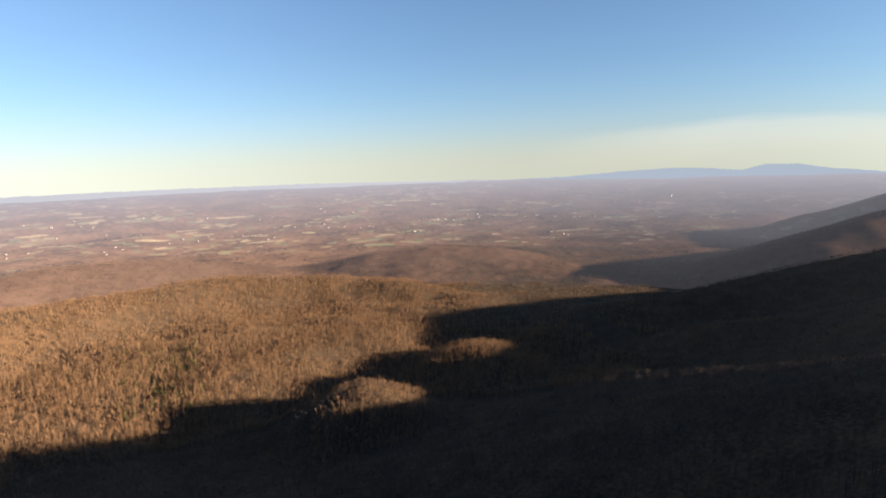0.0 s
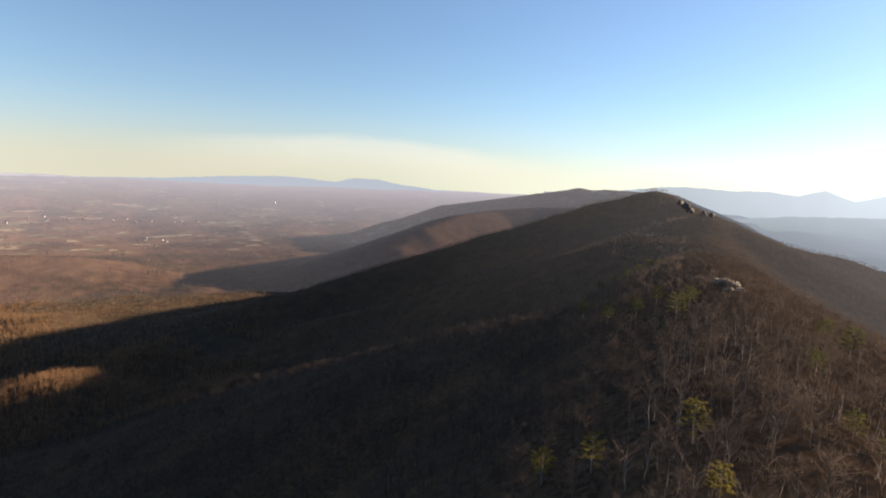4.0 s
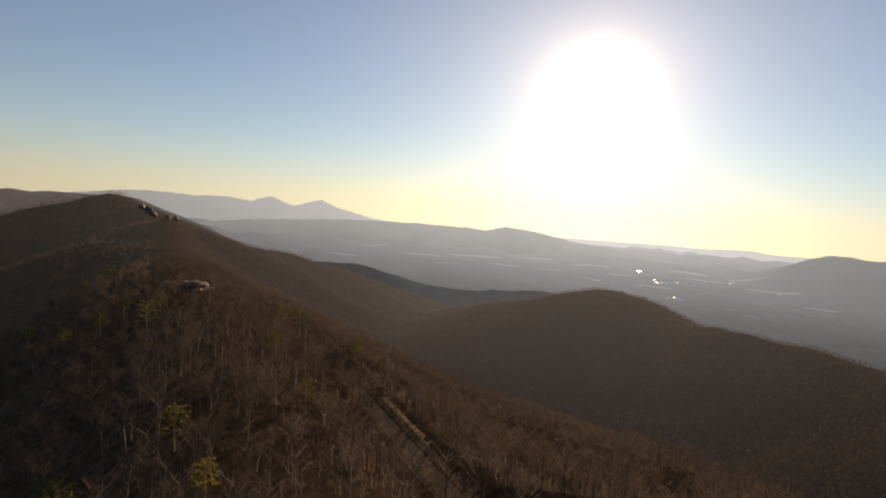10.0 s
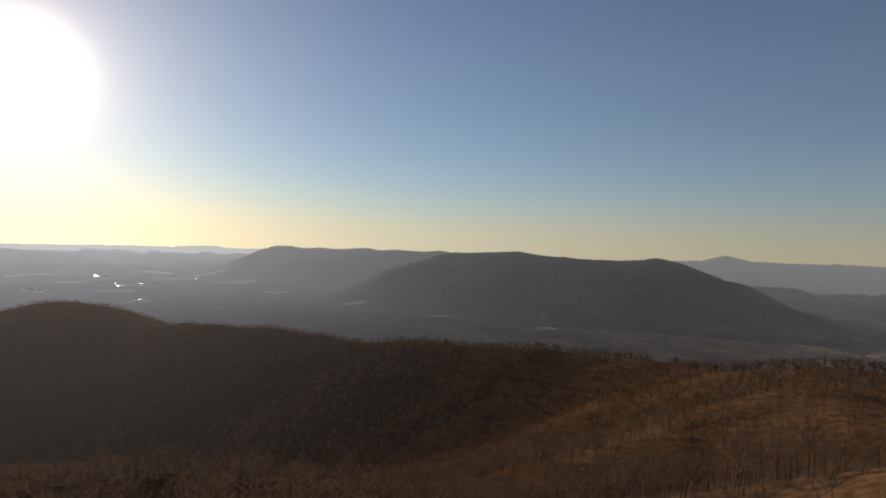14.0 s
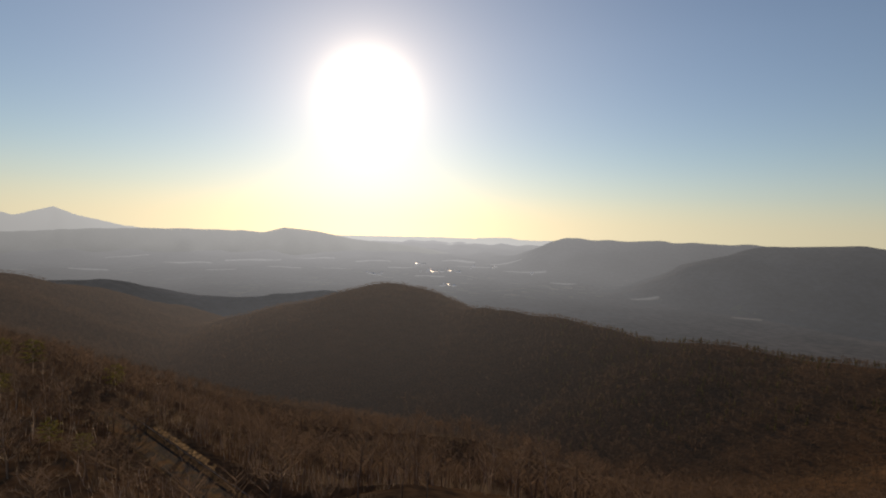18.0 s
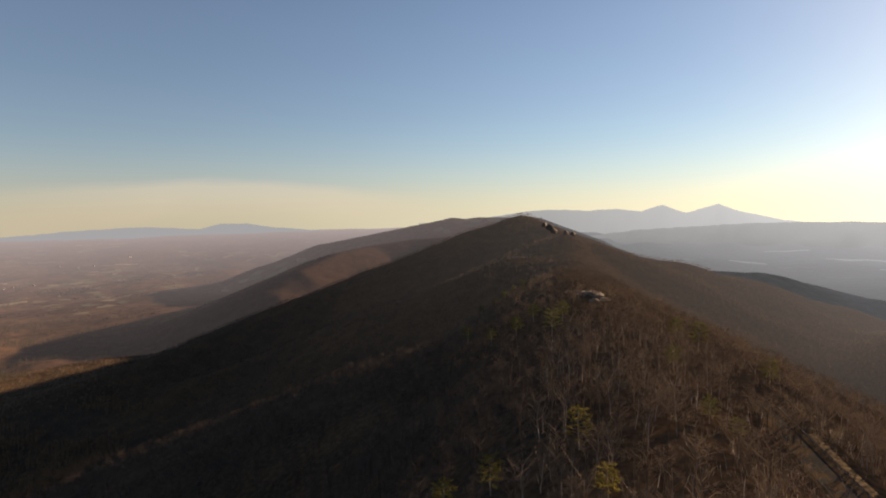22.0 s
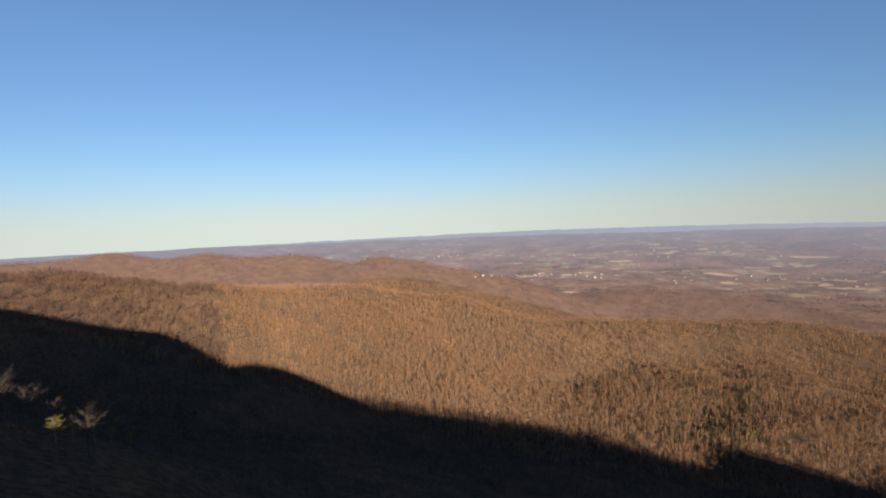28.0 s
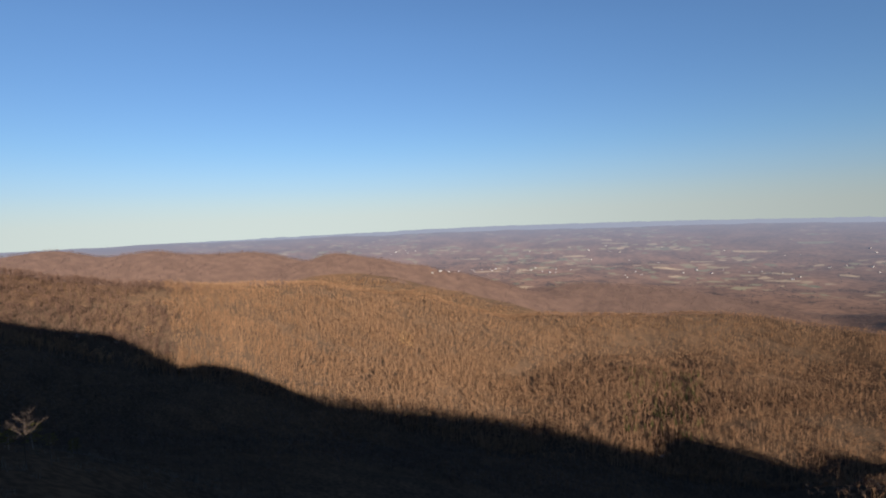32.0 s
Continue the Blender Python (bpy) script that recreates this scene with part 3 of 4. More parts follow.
cloud = tagged(new("backdrop_cloud", me), "thin pale cloud bank low over the far range", "cloud", kind="structure")
cloud.visible_shadow = False


# ---- trees ----
def part(name, verts, faces, mat, parent=None, label="", smooth=False):
    """Links one mesh under a thing, or at top level."""
    me = bpy.data.meshes.new(name)
    me.from_pydata([tuple(v) for v in verts], [], [tuple(f) for f in faces])
    me.materials.append(mat)
    if smooth:
        me.polygons.foreach_set("use_smooth", np.ones(len(me.polygons), bool))
    ob = new(name, me)
    if parent:
        ob.parent = parent
    return tagged(ob, label)


def tube(verts, faces, a, b, ra, rb, sides):
    """A tapered limb from a to b."""
    a, b = Vector(a), Vector(b)
    q = (b - a).to_track_quat("Z", "Y")
    base = len(verts)
    for p, r in ((a, ra), (b, rb)):
        for k in range(sides):
            t = 2 * math.pi * k / sides
            verts.append(p + q @ Vector((r * math.cos(t), r * math.sin(t), 0)))
    for k in range(sides):
        n = (k + 1) % sides
        faces.append((base + k, base + n, base + sides + n, base + sides + k))


def bare_tree(rnd, height, limbs, twigs, twig_width, trunk_sides=6, limb_sides=4):
    """Trunk and crown of a leafless tree: crooked tapered trunk, limbs, forks and fine twigs."""
    tv, tf, cv, cf = [], [], [], []
    p, r = Vector((0, 0, -0.6)), 0.012 * height + 0.03
    spine = [(p.copy(), r)]
    for k in range(5):
        q = p + Vector((rnd.uniform(-.25, .25), rnd.uniform(-.25, .25), height * 0.165))
        tube(tv, tf, p, q, r, r * 0.8, trunk_sides)
        p, r = q, r * 0.8
        spine.append((p.copy(), r))
    for k in range(limbs):
        s, sr = spine[2 + k % 4]
        ang = k * 2.4 + rnd.uniform(-.5, .5)
        reach = height * rnd.uniform(0.16, 0.27)
        elbow = s + Vector((math.cos(ang) * reach * 0.6, math.sin(ang) * reach * 0.6, reach * rnd.uniform(0.5, 0.9)))
        tip = elbow + Vector((math.cos(ang) * reach * 0.5, math.sin(ang) * reach * 0.5, reach * rnd.uniform(0.6, 1.1)))
        tube(tv, tf, s, elbow, sr * 0.55, sr * 0.32, limb_sides)
        tube(tv, tf, elbow, tip, sr * 0.32, sr * 0.12, limb_sides)
        for t in range(twigs):
            o = s.lerp(elbow, rnd.uniform(0.4, 1)) if t % 2 else elbow.lerp(tip, rnd.uniform(0.1, 1))
            a2 = ang + rnd.uniform(-1.5, 1.5)
            ln = height * rnd.uniform(0.07, 0.16)
            e = o + Vector((math.cos(a2) * ln * 0.7, math.sin(a2) * ln * 0.7, ln * rnd.uniform(0.2, 1.0)))
            side = Vector((-math.sin(a2), math.cos(a2), rnd.uniform(-.6, .6))).normalized() * twig_width
            b = len(cv)
            cv += [o - side, o + side, e]
            cf.append((b, b + 1, b + 2))
            for f in range(2):
                m = o.lerp(e, rnd.uniform(0.3, 0.8))
                e2 = m + Vector((rnd.uniform(-1, 1), rnd.uniform(-1, 1), rnd.uniform(0.1, 1.1))) * ln * 0.6
                b = len(cv)
                cv += [m - side * 0.6, m + side * 0.6, e2]
                cf.append((b, b + 1, b + 2))
    return tv, tf, cv, cf


def round_crown(rnd, height, limbs, twigs, width, forks=2, sides=3):
    """A leafless tree: a forked stem, limbs that spread into a rounded crown, and twigs that grow from them."""
    v, f = [], []
    fork = Vector((rnd.uniform(-.3, .3), rnd.uniform(-.3, .3), height * 0.40))
    top = fork + Vector((rnd.uniform(-.4, .4), rnd.uniform(-.4, .4), height * 0.34))
    tube(v, f, (0, 0, -0.8), fork, 0.012 * height + 0.03, 0.008 * height + 0.02, sides)
    if forks:
        tube(v, f, fork, top, 0.008 * height + 0.02, 0.03, sides)

    def blade(o, e, w):
        side = (e - o).cross(Vector((rnd.uniform(-1, 1), rnd.uniform(-1, 1), rnd.uniform(-1, 1)))).normalized() * w
        b = len(v)
        v.extend((o - side, o + side, e))
        f.append((b, b + 1, b + 2))

    for k in range(limbs):
        a, share = k * 2.4 + rnd.uniform(-.4, .4), (k + 0.5) / limbs
        o = fork.lerp(top, share)
        reach = height * rnd.uniform(0.20, 0.34) * (1.1 - 0.6 * share) * (1.0 if forks else 1.3)
        e = o + Vector((math.cos(a) * reach, math.sin(a) * reach, reach * rnd.uniform(0.35, 0.9) + height * 0.05))
        blade(o, e, 0.006 * height + width * 0.5)
        for t in range(twigs):
            m = o.lerp(e, rnd.uniform(0.3, 1.0))
            a2, ln = a + rnd.uniform(-1.7, 1.7), height * rnd.uniform(0.09, 0.17)
            tip = m + Vector((math.cos(a2) * ln * 0.8, math.sin(a2) * ln * 0.8, ln * rnd.uniform(-0.1, 0.95)))
            blade(m, tip, width)
            for u in range(forks):
                q = m.lerp(tip, rnd.uniform(0.25, 0.75))
                blade(q, q + Vector((rnd.uniform(-1, 1), rnd.uniform(-1, 1), rnd.uniform(-.1, 1))) * ln * 0.6, width * 0.7)
    return np.array([tuple(q) for q in v]), f


def blade_tree(rnd, height, blades, width, spread=1.0):
    """A far leafless tree: a stem and a fan of upright branches."""
    v, f = [], []
    tube(v, f, (0, 0, -1), (rnd.uniform(-.3, .3), rnd.uniform(-.3, .3), height * 0.6), 0.26, 0.14, 3)
    for k in range(blades):
        ang, lo = k * 2.4 + rnd.uniform(-.4, .4), height * rnd.uniform(0.3, 0.6)
        out = height * rnd.uniform(0.10, 0.26) * spread
        o = Vector((0, 0, lo))
        e = Vector((math.cos(ang) * out, math.sin(ang) * out, min(height, lo + height * rnd.uniform(0.22, 0.45))))
        side = Vector((-math.sin(ang + 0.5), math.cos(ang + 0.5), 0)) * width * rnd.uniform(0.6, 1.3)
        mid = o.lerp(e, 0.6) + Vector((rnd.uniform(-.5, .5), rnd.uniform(-.5, .5), 0))
        b = len(v)
        v += [o, mid - side, e, mid + side]
        f.append((b, b + 1, b + 2, b + 3))
    return np.array([tuple(q) for q in v]), f


def far_pine(rnd, height, tiers, width):
    """A far pine: a stem and ragged tiers of needles."""
    v, f = [], []
    tube(v, f, (0, 0, -1), (0, 0, height * 0.9), 0.25, 0.08, 3)
    for k in range(tiers):
        s = k / (tiers - 1)
        z, r = height * (0.34 + 0.6 * s), width * (1 - 0.72 * s) * rnd.uniform(0.75, 1.2)
        for j in range(5):
            a = j * 1.256 + k * 0.7 + rnd.uniform(-.3, .3)
            b = len(v)
            v += [Vector((0, 0, z + height * 0.1)), Vector((math.cos(a - .55) * r, math.sin(a - .55) * r, z - rnd.uniform(0, .07) * height)),
                  Vector((math.cos(a + .55) * r * .9, math.sin(a + .55) * r * .9, z - rnd.uniform(-.03, .05) * height))]
            f.append((b, b + 1, b + 2))
    return np.array([tuple(q) for q in v]), f


def scatter(name, places, templates, mat, low, high, seed, label, category, lie=ground_height):
    """One mesh of many trees that stand on the ground at the given places."""
    rs = np.random.RandomState(seed)
    x, y = places[:, 0], places[:, 1]
    z = lie(x, y)
    pick = rs.randint(0, len(templates), len(x))
    cos, loops, starts, base, at = [], [], [], 0, 0
    for k, (tv, tf) in enumerate(templates):
        sel = np.where(pick == k)[0]
        n = len(sel)
        if not n:
            continue
        s, a = rs.uniform(low, high, n), rs.uniform(0, 6.283, n)
        c, si = np.cos(a) * s, np.sin(a) * s
        lean = rs.normal(0, 0.05, (n, 2))
        tx, ty, tz = tv[:, 0], tv[:, 1], tv[:, 2]
        vx = x[sel, None] + c[:, None] * tx - si[:, None] * ty + lean[:, :1] * tz
        vy = y[sel, None] + si[:, None] * tx + c[:, None] * ty + lean[:, 1:] * tz
        vz = z[sel, None] + s[:, None] * tz
        cos.append(np.stack((vx, vy, vz), -1).reshape(-1, 3))
        idx = np.concatenate([np.array(f) for f in tf])
        size = np.array([len(f) for f in tf])
        off = (np.arange(n) * len(tv))[:, None]
        loops.append((idx[None] + off + base).ravel())
        st = np.concatenate(([0], np.cumsum(size)[:-1]))
        starts.append((st[None] + (np.arange(n) * len(idx))[:, None] + at).ravel())
        base += n * len(tv)
        at += n * len(idx)
    co, lo, st = np.concatenate(cos), np.concatenate(loops), np.concatenate(starts)
    me = bpy.data.meshes.new(name)
    me.vertices.add(len(co))
    me.vertices.foreach_set("co", co.ravel())
    me.loops.add(len(lo))
    me.loops.foreach_set("vertex_index", lo.astype(np.int32))
    me.polygons.add(len(st))
    me.polygons.foreach_set("loop_start", st.astype(np.int32))
    me.update(calc_edges=True)
    me.materials.append(mat)
    return tagged(new(name, me), label, category, kind="stuff")


def strewn(az_from, az_to, d_from, d_to, spacing, seed):
    """Places in a wedge of land, about so far apart, uneven."""
    rs = np.random.RandomState(seed)
    area = abs(radians(az_to - az_from)) * (d_to ** 2 - d_from ** 2) / 2
    n = int(area / spacing ** 2)
    d = np.sqrt(rs.uniform(d_from ** 2, d_to ** 2, n))
    a = np.radians(rs.uniform(az_from, az_to, n))
    p = np.stack((-d * np.sin(a), d * np.cos(a)), -1)
    thin = value_noise(p[:, 0], p[:, 1], 45, seed + 1) + 0.5 * value_noise(p[:, 0], p[:, 1], 14, seed + 2)
    return p[thin > -0.75]


def off_road(p, clear=9.0):
    """Places that leave the road free, with a wider gap on the side of its near end; far along it the trees close over."""
    across = -0.345 * (p[:, 0] - 109) + 0.9386 * (p[:, 1] + 19)
    along = 0.9386 * (p[:, 0] - 109) + 0.345 * (p[:, 1] + 19)
    open_side = np.where(along < 30, 9.0, np.where(along < 44, 5.0, 1.0))
    return p[(across - 4 > open_side) | (4 - across > np.where(along < 44, clear - 1.5, 1.5))]


PINES = [(-54.1, 114, 9), (-59.3, 112, 9), (-68.7, 119, 9), (-71.6, 94, 8), (-83.5, 136, 6.5), (-81.1, 137, 6.5), (-65.9, 250, 12), (-59.5, 290, 11), (-62.2, 282, 11),
         (-77.8, 183, 8), (88.0, 176, 6.5), (86.8, 190, 5.5), (89.6, 168, 5.5), (85.2, 204, 5.5), (90.8, 160, 6), (-64, 300, 11), (-67, 275, 11), (-57, 330, 11),
         (-61, 540, 12), (-62, 560, 12), (-60, 575, 11), (-63, 530, 12), (-58.5, 580, 12), (-61, 600, 12), (-64, 610, 12), (-86, 230, 11), (-80, 240, 11), (-78, 260, 11)]


def off_pines(p):
    """Places that leave room round the pines, on their sunny side, and in the camera's line of sight to them."""
    keep = np.ones(len(p), bool)
    for az, d, _ in PINES:
        x, y, _ = polar(az, d, 0)
        u = (p[:, 0] - x) * 0.9455 + (p[:, 1] - y) * -0.3256
        w = (p[:, 0] - x) * 0.3256 + (p[:, 1] - y) * 0.9455
        toward_eye = ((x - p[:, 0]) * x + (y - p[:, 1]) * y) / d
        aside = np.abs((x - p[:, 0]) * y - (y - p[:, 1]) * x) / d
        keep &= ~((np.hypot(u, w) < 4.5) | ((u > 0) & (u < 22) & (np.abs(w) < 4)) | ((toward_eye > 0) & (toward_eye < 13) & (aside < 3)))
    return p[keep]


def bark(name, dark, light, through_share=0.0, haze_glow=False):
    """Bark, twigs or leaves; fine twigs and leaves let a share of the light through. The last switch mixes in emission
    that imitates haze.
    """
    m, n, l, b = material(name)
    g = n.new("ShaderNodeNewGeometry")
    c = ramp(n, [(0.0, dark), (0.75, light), (1.0, tuple(min(1, v * 1.35) for v in light))])
    tree = noise_at(n, l, 9, 1)
    add = n.new("ShaderNodeMath")
    add.operation = "MULTIPLY_ADD"
    add.inputs[1].default_value, add.inputs[2].default_value = 0.55, 0.0
    l.new(g.outputs["Random Per Island"], add.inputs[0])
    add2 = n.new("ShaderNodeMath")
    add2.operation = "MULTIPLY_ADD"
    add2.inputs[1].default_value = 0.8
    l.new(tree.outputs[0], add2.inputs[0])
    l.new(add.outputs[0], add2.inputs[2])
    l.new(add2.outputs[0], c.inputs[0])
    if through_share:
        face, thin, mix = n.new("ShaderNodeBsdfDiffuse"), n.new("ShaderNodeBsdfTranslucent"), n.new("ShaderNodeMixShader")
        face.inputs["Roughness"].default_value = 1.0
        mix.inputs[0].default_value = through_share
        l.new(c.outputs[0], face.inputs["Color"])
        l.new(c.outputs[0], thin.inputs["Color"])
        l.new(face.outputs[0], mix.inputs[1])
        l.new(thin.outputs[0], mix.inputs[2])
        if haze_glow:
            sunward_glow(n, l, mix.outputs[0], n["Material Output"].inputs["Surface"])
        else:
            l.new(mix.outputs[0], n["Material Output"].inputs["Surface"])
    else:
        l.new(c.outputs[0], b.inputs["Base Color"])
    return m


SUNLIT_BARK = bark("sunlit_winter_bark", (0.158, 0.093, 0.052), (0.218, 0.131, 0.074), 0.25)
HILL_BARK = hazy("far_hill_bark", (0.122, 0.078, 0.057), HAZE_GLOW_NE, 0.06, 0.92, bend=1.75, mottle=0.35)
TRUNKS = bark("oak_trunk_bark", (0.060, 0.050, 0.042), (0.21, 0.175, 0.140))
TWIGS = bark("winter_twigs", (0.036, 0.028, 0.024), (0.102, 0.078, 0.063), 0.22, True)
BRUSH = bark("grey_brush", (0.045, 0.038, 0.032), (0.130, 0.110, 0.090), 0.15)
PALE_STEM = bark("pale_young_bark", (0.07, 0.062, 0.054), (0.26, 0.23, 0.20))
BACKLIT_TWIGS = bark("backlit_dark_twigs", (0.030, 0.025, 0.021), (0.060, 0.047, 0.038), 0.2, True)
NEEDLES = bark("pine_needles", (0.024, 0.026, 0.012), (0.080, 0.078, 0.030), 0.25, True)
PALE_WOOD = bark("grey_tan_bark", (0.100, 0.074, 0.052), (0.185, 0.138, 0.098), 0.2)
DARK_HILL_BARK = hazy("left_hill_bark", (0.088, 0.056, 0.044), HAZE_GLOW_NE, 0.06, 0.92, bend=1.75, mottle=0.15)
OLIVE = hazy("olive_needles", (0.072, 0.066, 0.043), HAZE_GLOW_NE, 0.06, 0.92, bend=1.75, mottle=0.45)
DIM_BROW_TWIGS = bark("dim_brow_twigs", (0.050, 0.032, 0.025), (0.105, 0.065, 0.047), 0.15)
GOLD = bark("dry_beech_leaves", (0.17, 0.105, 0.05), (0.36, 0.23, 0.11), 0.3)

rnd = random.Random(4)
near_templates = [round_crown(rnd, 8.5 + k % 4, 10, 8, 0.026, 2) for k in range(8)]
mid_templates = [round_crown(rnd, 8.5 + k % 4, 8, 5, 0.06, 1) for k in range(8)]
far_templates = [blade_tree(rnd, 11 + k % 4, 10, 0.15, 1.15) for k in range(8)]
wide_templates = [blade_tree(rnd, 10 + k % 3, 5, 0.46, 1.2) for k in range(8)]
dense_templates = [round_crown(rnd, 9 + k % 3, 5, 2, 0.55, 0) for k in range(8)]


def brush_tree(rnd, height, blades, width):
    """A small leafless tree far off: a thin stem that splits into a loose round crown."""
    v, f = [], []
    for k in range(blades + 1):
        o = Vector((0, 0, -0.5 if k == 0 else height * rnd.uniform(0.25, 0.6)))
        a, out = k * 2.4 + rnd.uniform(-.4, .4), height * rnd.uniform(0.16, 0.36)
        e = Vector((0.1, 0, height * 0.8)) if k == 0 else Vector((math.cos(a) * out, math.sin(a) * out, o.z + height * rnd.uniform(0.08, 0.40)))
        side = (e - o).cross(Vector((rnd.uniform(-1, 1), rnd.uniform(-1, 1), rnd.uniform(-1, 1)))).normalized() * (0.2 if k == 0 else width)
        b = len(v)
        v += [o - side * 0.4, o + side * 0.4, e + side, e - side * 0.3]
        f.append((b, b + 1, b + 2, b + 3))
    return np.array([tuple(q) for q in v]), f


brush_templates = [brush_tree(rnd, 7.5 + k % 3, 5, 0.42) for k in range(8)]
fine_brush = [brush_tree(rnd, 7 + k % 4, 7, 0.24) for k in range(8)]
pine_templates = [far_pine(rnd, 11 + k % 3, 5, 2.6) for k in range(6)]

bush_templates = []
for k in range(6):
    bv, bf = [], []
    for j in range(16):
        ang, hgt, out = j * 2.4 + rnd.uniform(-.3, .3), rnd.uniform(0.6, 2.2), rnd.uniform(0.1, 0.5)
        b, w = len(bv), 0.025
        foot = (rnd.uniform(-.9, .9), rnd.uniform(-.9, .9))
        bv += [(foot[0] - w, foot[1], -0.1), (foot[0] + w, foot[1] + w, 0.1), (foot[0] + math.cos(ang) * out, foot[1] + math.sin(ang) * out, hgt)]
        bf.append((b, b + 1, b + 2))
    bush_templates.append((np.array(bv), bf))

near_places = np.concatenate((strewn(-192, -34, 50, 205, 5.6, 31), strewn(84, 98, 145, 205, 7.5, 37)))
# the trees are thinned on the brow under the eye, to clear the camera's view over it
near_az = np.degrees(np.arctan2(-near_places[:, 0], near_places[:, 1]))
near_d = np.hypot(near_places[:, 0], near_places[:, 1])
brow = ((near_az < -84) | (near_az > 160)) & (near_d < 105)
thin_out = np.random.RandomState(77).rand(len(near_places))
near_places = near_places[~brow | (thin_out < 0.5)]
scatter("forest_crest", off_road(off_pines(near_places), 10.5), near_templates, TWIGS, 0.75, 1.2, 41, "leafless grey-brown oak forest along the crest", "forest")
scatter("forest_crest_outer", off_road(off_pines(strewn(-192, 8, 205, 345, 6.2, 39)), 6.5), mid_templates, TWIGS, 0.75, 1.2, 47, "leafless grey-brown oak forest on the shoulders of the crest", "forest")
low_places = np.concatenate((strewn(-192, -34, 55, 240, 3.8, 36), strewn(66, 98, 100, 240, 4.5, 38)))
scatter("undergrowth", off_road(low_places, 9.5), bush_templates, BRUSH, 0.7, 1.4, 46, "bare brushy undergrowth and saplings below the trees", "undergrowth")
scatter("saplings", off_pines(strewn(66, 96, 205, 345, 7.5, 40)), mid_templates, TWIGS, 0.45, 0.9, 48, "low bare saplings on the shaded slope", "saplings")
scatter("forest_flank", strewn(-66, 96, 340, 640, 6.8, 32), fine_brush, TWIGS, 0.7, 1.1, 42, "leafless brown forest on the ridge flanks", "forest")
scatter("forest_flank_sunward", strewn(-192, -66, 340, 640, 6.2, 89), fine_brush, BACKLIT_TWIGS, 0.7, 1.1, 90, "leafless forest on the flanks towards the sun, twigs darkened as backlit", "forest")
# pale young trunks on both sides of the road
stem_templates = []
for k in range(6):
    sv, sf = [], []
    lean_x, lean_y, tall = rnd.uniform(-.7, .7), rnd.uniform(-.7, .7), 2.6 + 0.7 * (k % 3)
    tube(sv, sf, (0, 0, -0.4), (lean_x, lean_y, tall * 0.6), 0.06, 0.045, 4)
    tube(sv, sf, (lean_x, lean_y, tall * 0.6), (lean_x * 1.6, lean_y * 0.7, tall), 0.045, 0.015, 3)
    stem_templates.append((np.array([tuple(q) for q in sv]), sf))
stem_rs = np.random.RandomState(91)
stem_a, stem_c = stem_rs.uniform(-30, 75, 900), stem_rs.normal(2, 20, 900)
stem_p = np.stack((109 + 0.9386 * stem_a - 0.345 * stem_c, -19 + 0.345 * stem_a + 0.9386 * stem_c), -1)
stem_p = stem_p[(np.abs(stem_c - 3) > 8) & (np.abs(stem_c) < 45)]
scatter("young_trunks", off_pines(stem_p), stem_templates, PALE_STEM, 0.7, 1.25, 92, "slender pale grey trunks of young trees beside the road", "trunks")


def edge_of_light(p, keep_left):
    """Splits places by a wavering line: lighter bark goes on the sunlit woods, darker twigs on the shaded ones."""
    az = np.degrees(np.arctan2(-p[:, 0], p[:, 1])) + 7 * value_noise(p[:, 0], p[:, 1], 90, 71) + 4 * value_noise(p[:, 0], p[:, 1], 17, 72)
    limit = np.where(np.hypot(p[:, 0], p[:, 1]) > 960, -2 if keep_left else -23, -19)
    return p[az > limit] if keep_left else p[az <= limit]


def left_brow(p, inside):
    """Splits off the wood on the brow where the far slope begins; its twigs are darkened for the weaker light."""
    az = np.degrees(np.arctan2(-p[:, 0], p[:, 1])) + 2.5 * value_noise(p[:, 0], p[:, 1], 80, 85) + 1.5 * value_noise(p[:, 0], p[:, 1], 20, 86)
    dark = (az > 77.5) & (np.hypot(p[:, 0], p[:, 1]) > 640)
    return p[dark == inside]


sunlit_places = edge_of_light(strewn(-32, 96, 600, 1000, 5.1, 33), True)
scatter("forest_brow", left_brow(sunlit_places, True), far_templates, DIM_BROW_TWIGS, 0.7, 1.0, 49, "leafless reddish wood on the brow, twigs darkened for its weaker light", "forest")
scatter("forest_sunlit", left_brow(sunlit_places, False), far_templates, SUNLIT_BARK, 0.7, 1.1, 43, "sunlit leafless tan forest across the hollow", "forest")
scatter("forest_sunlit_upper", edge_of_light(strewn(-30, 92, 1000, 1480, 6.6, 55), True), wide_templates, SUNLIT_BARK, 0.7, 1.1, 56, "sunlit leafless tan forest on the slope beyond the hollow", "forest")
scatter("understory_sunlit", left_brow(edge_of_light(strewn(-20, 92, 620, 900, 5.6, 87), True), False), fine_brush, SUNLIT_BARK, 0.6, 0.9, 88, "tan saplings and brush between the sunlit trees", "saplings")
scatter("forest_knoll", strewn(1, 14, 470, 600, 5.2, 78), far_templates, SUNLIT_BARK, 0.6, 0.9, 79, "sunlit leafless trees on the round knoll", "forest")
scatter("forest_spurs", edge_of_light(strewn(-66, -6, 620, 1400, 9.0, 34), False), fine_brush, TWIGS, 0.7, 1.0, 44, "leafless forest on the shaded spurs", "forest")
scatter("forest_sunward", strewn(-192, -66, 620, 1220, 5.9, 35), fine_brush, BACKLIT_TWIGS, 0.45, 0.75, 45, "leafless forest on the sunward ridges, twigs darkened as backlit", "forest")
scatter("forest_valley_mouth", strewn(-23, -1, 960, 1480, 6.8, 93), brush_templates, PALE_WOOD, 0.6, 0.95, 94, "grey-tan leafless wood in the mouth of the valley", "forest")
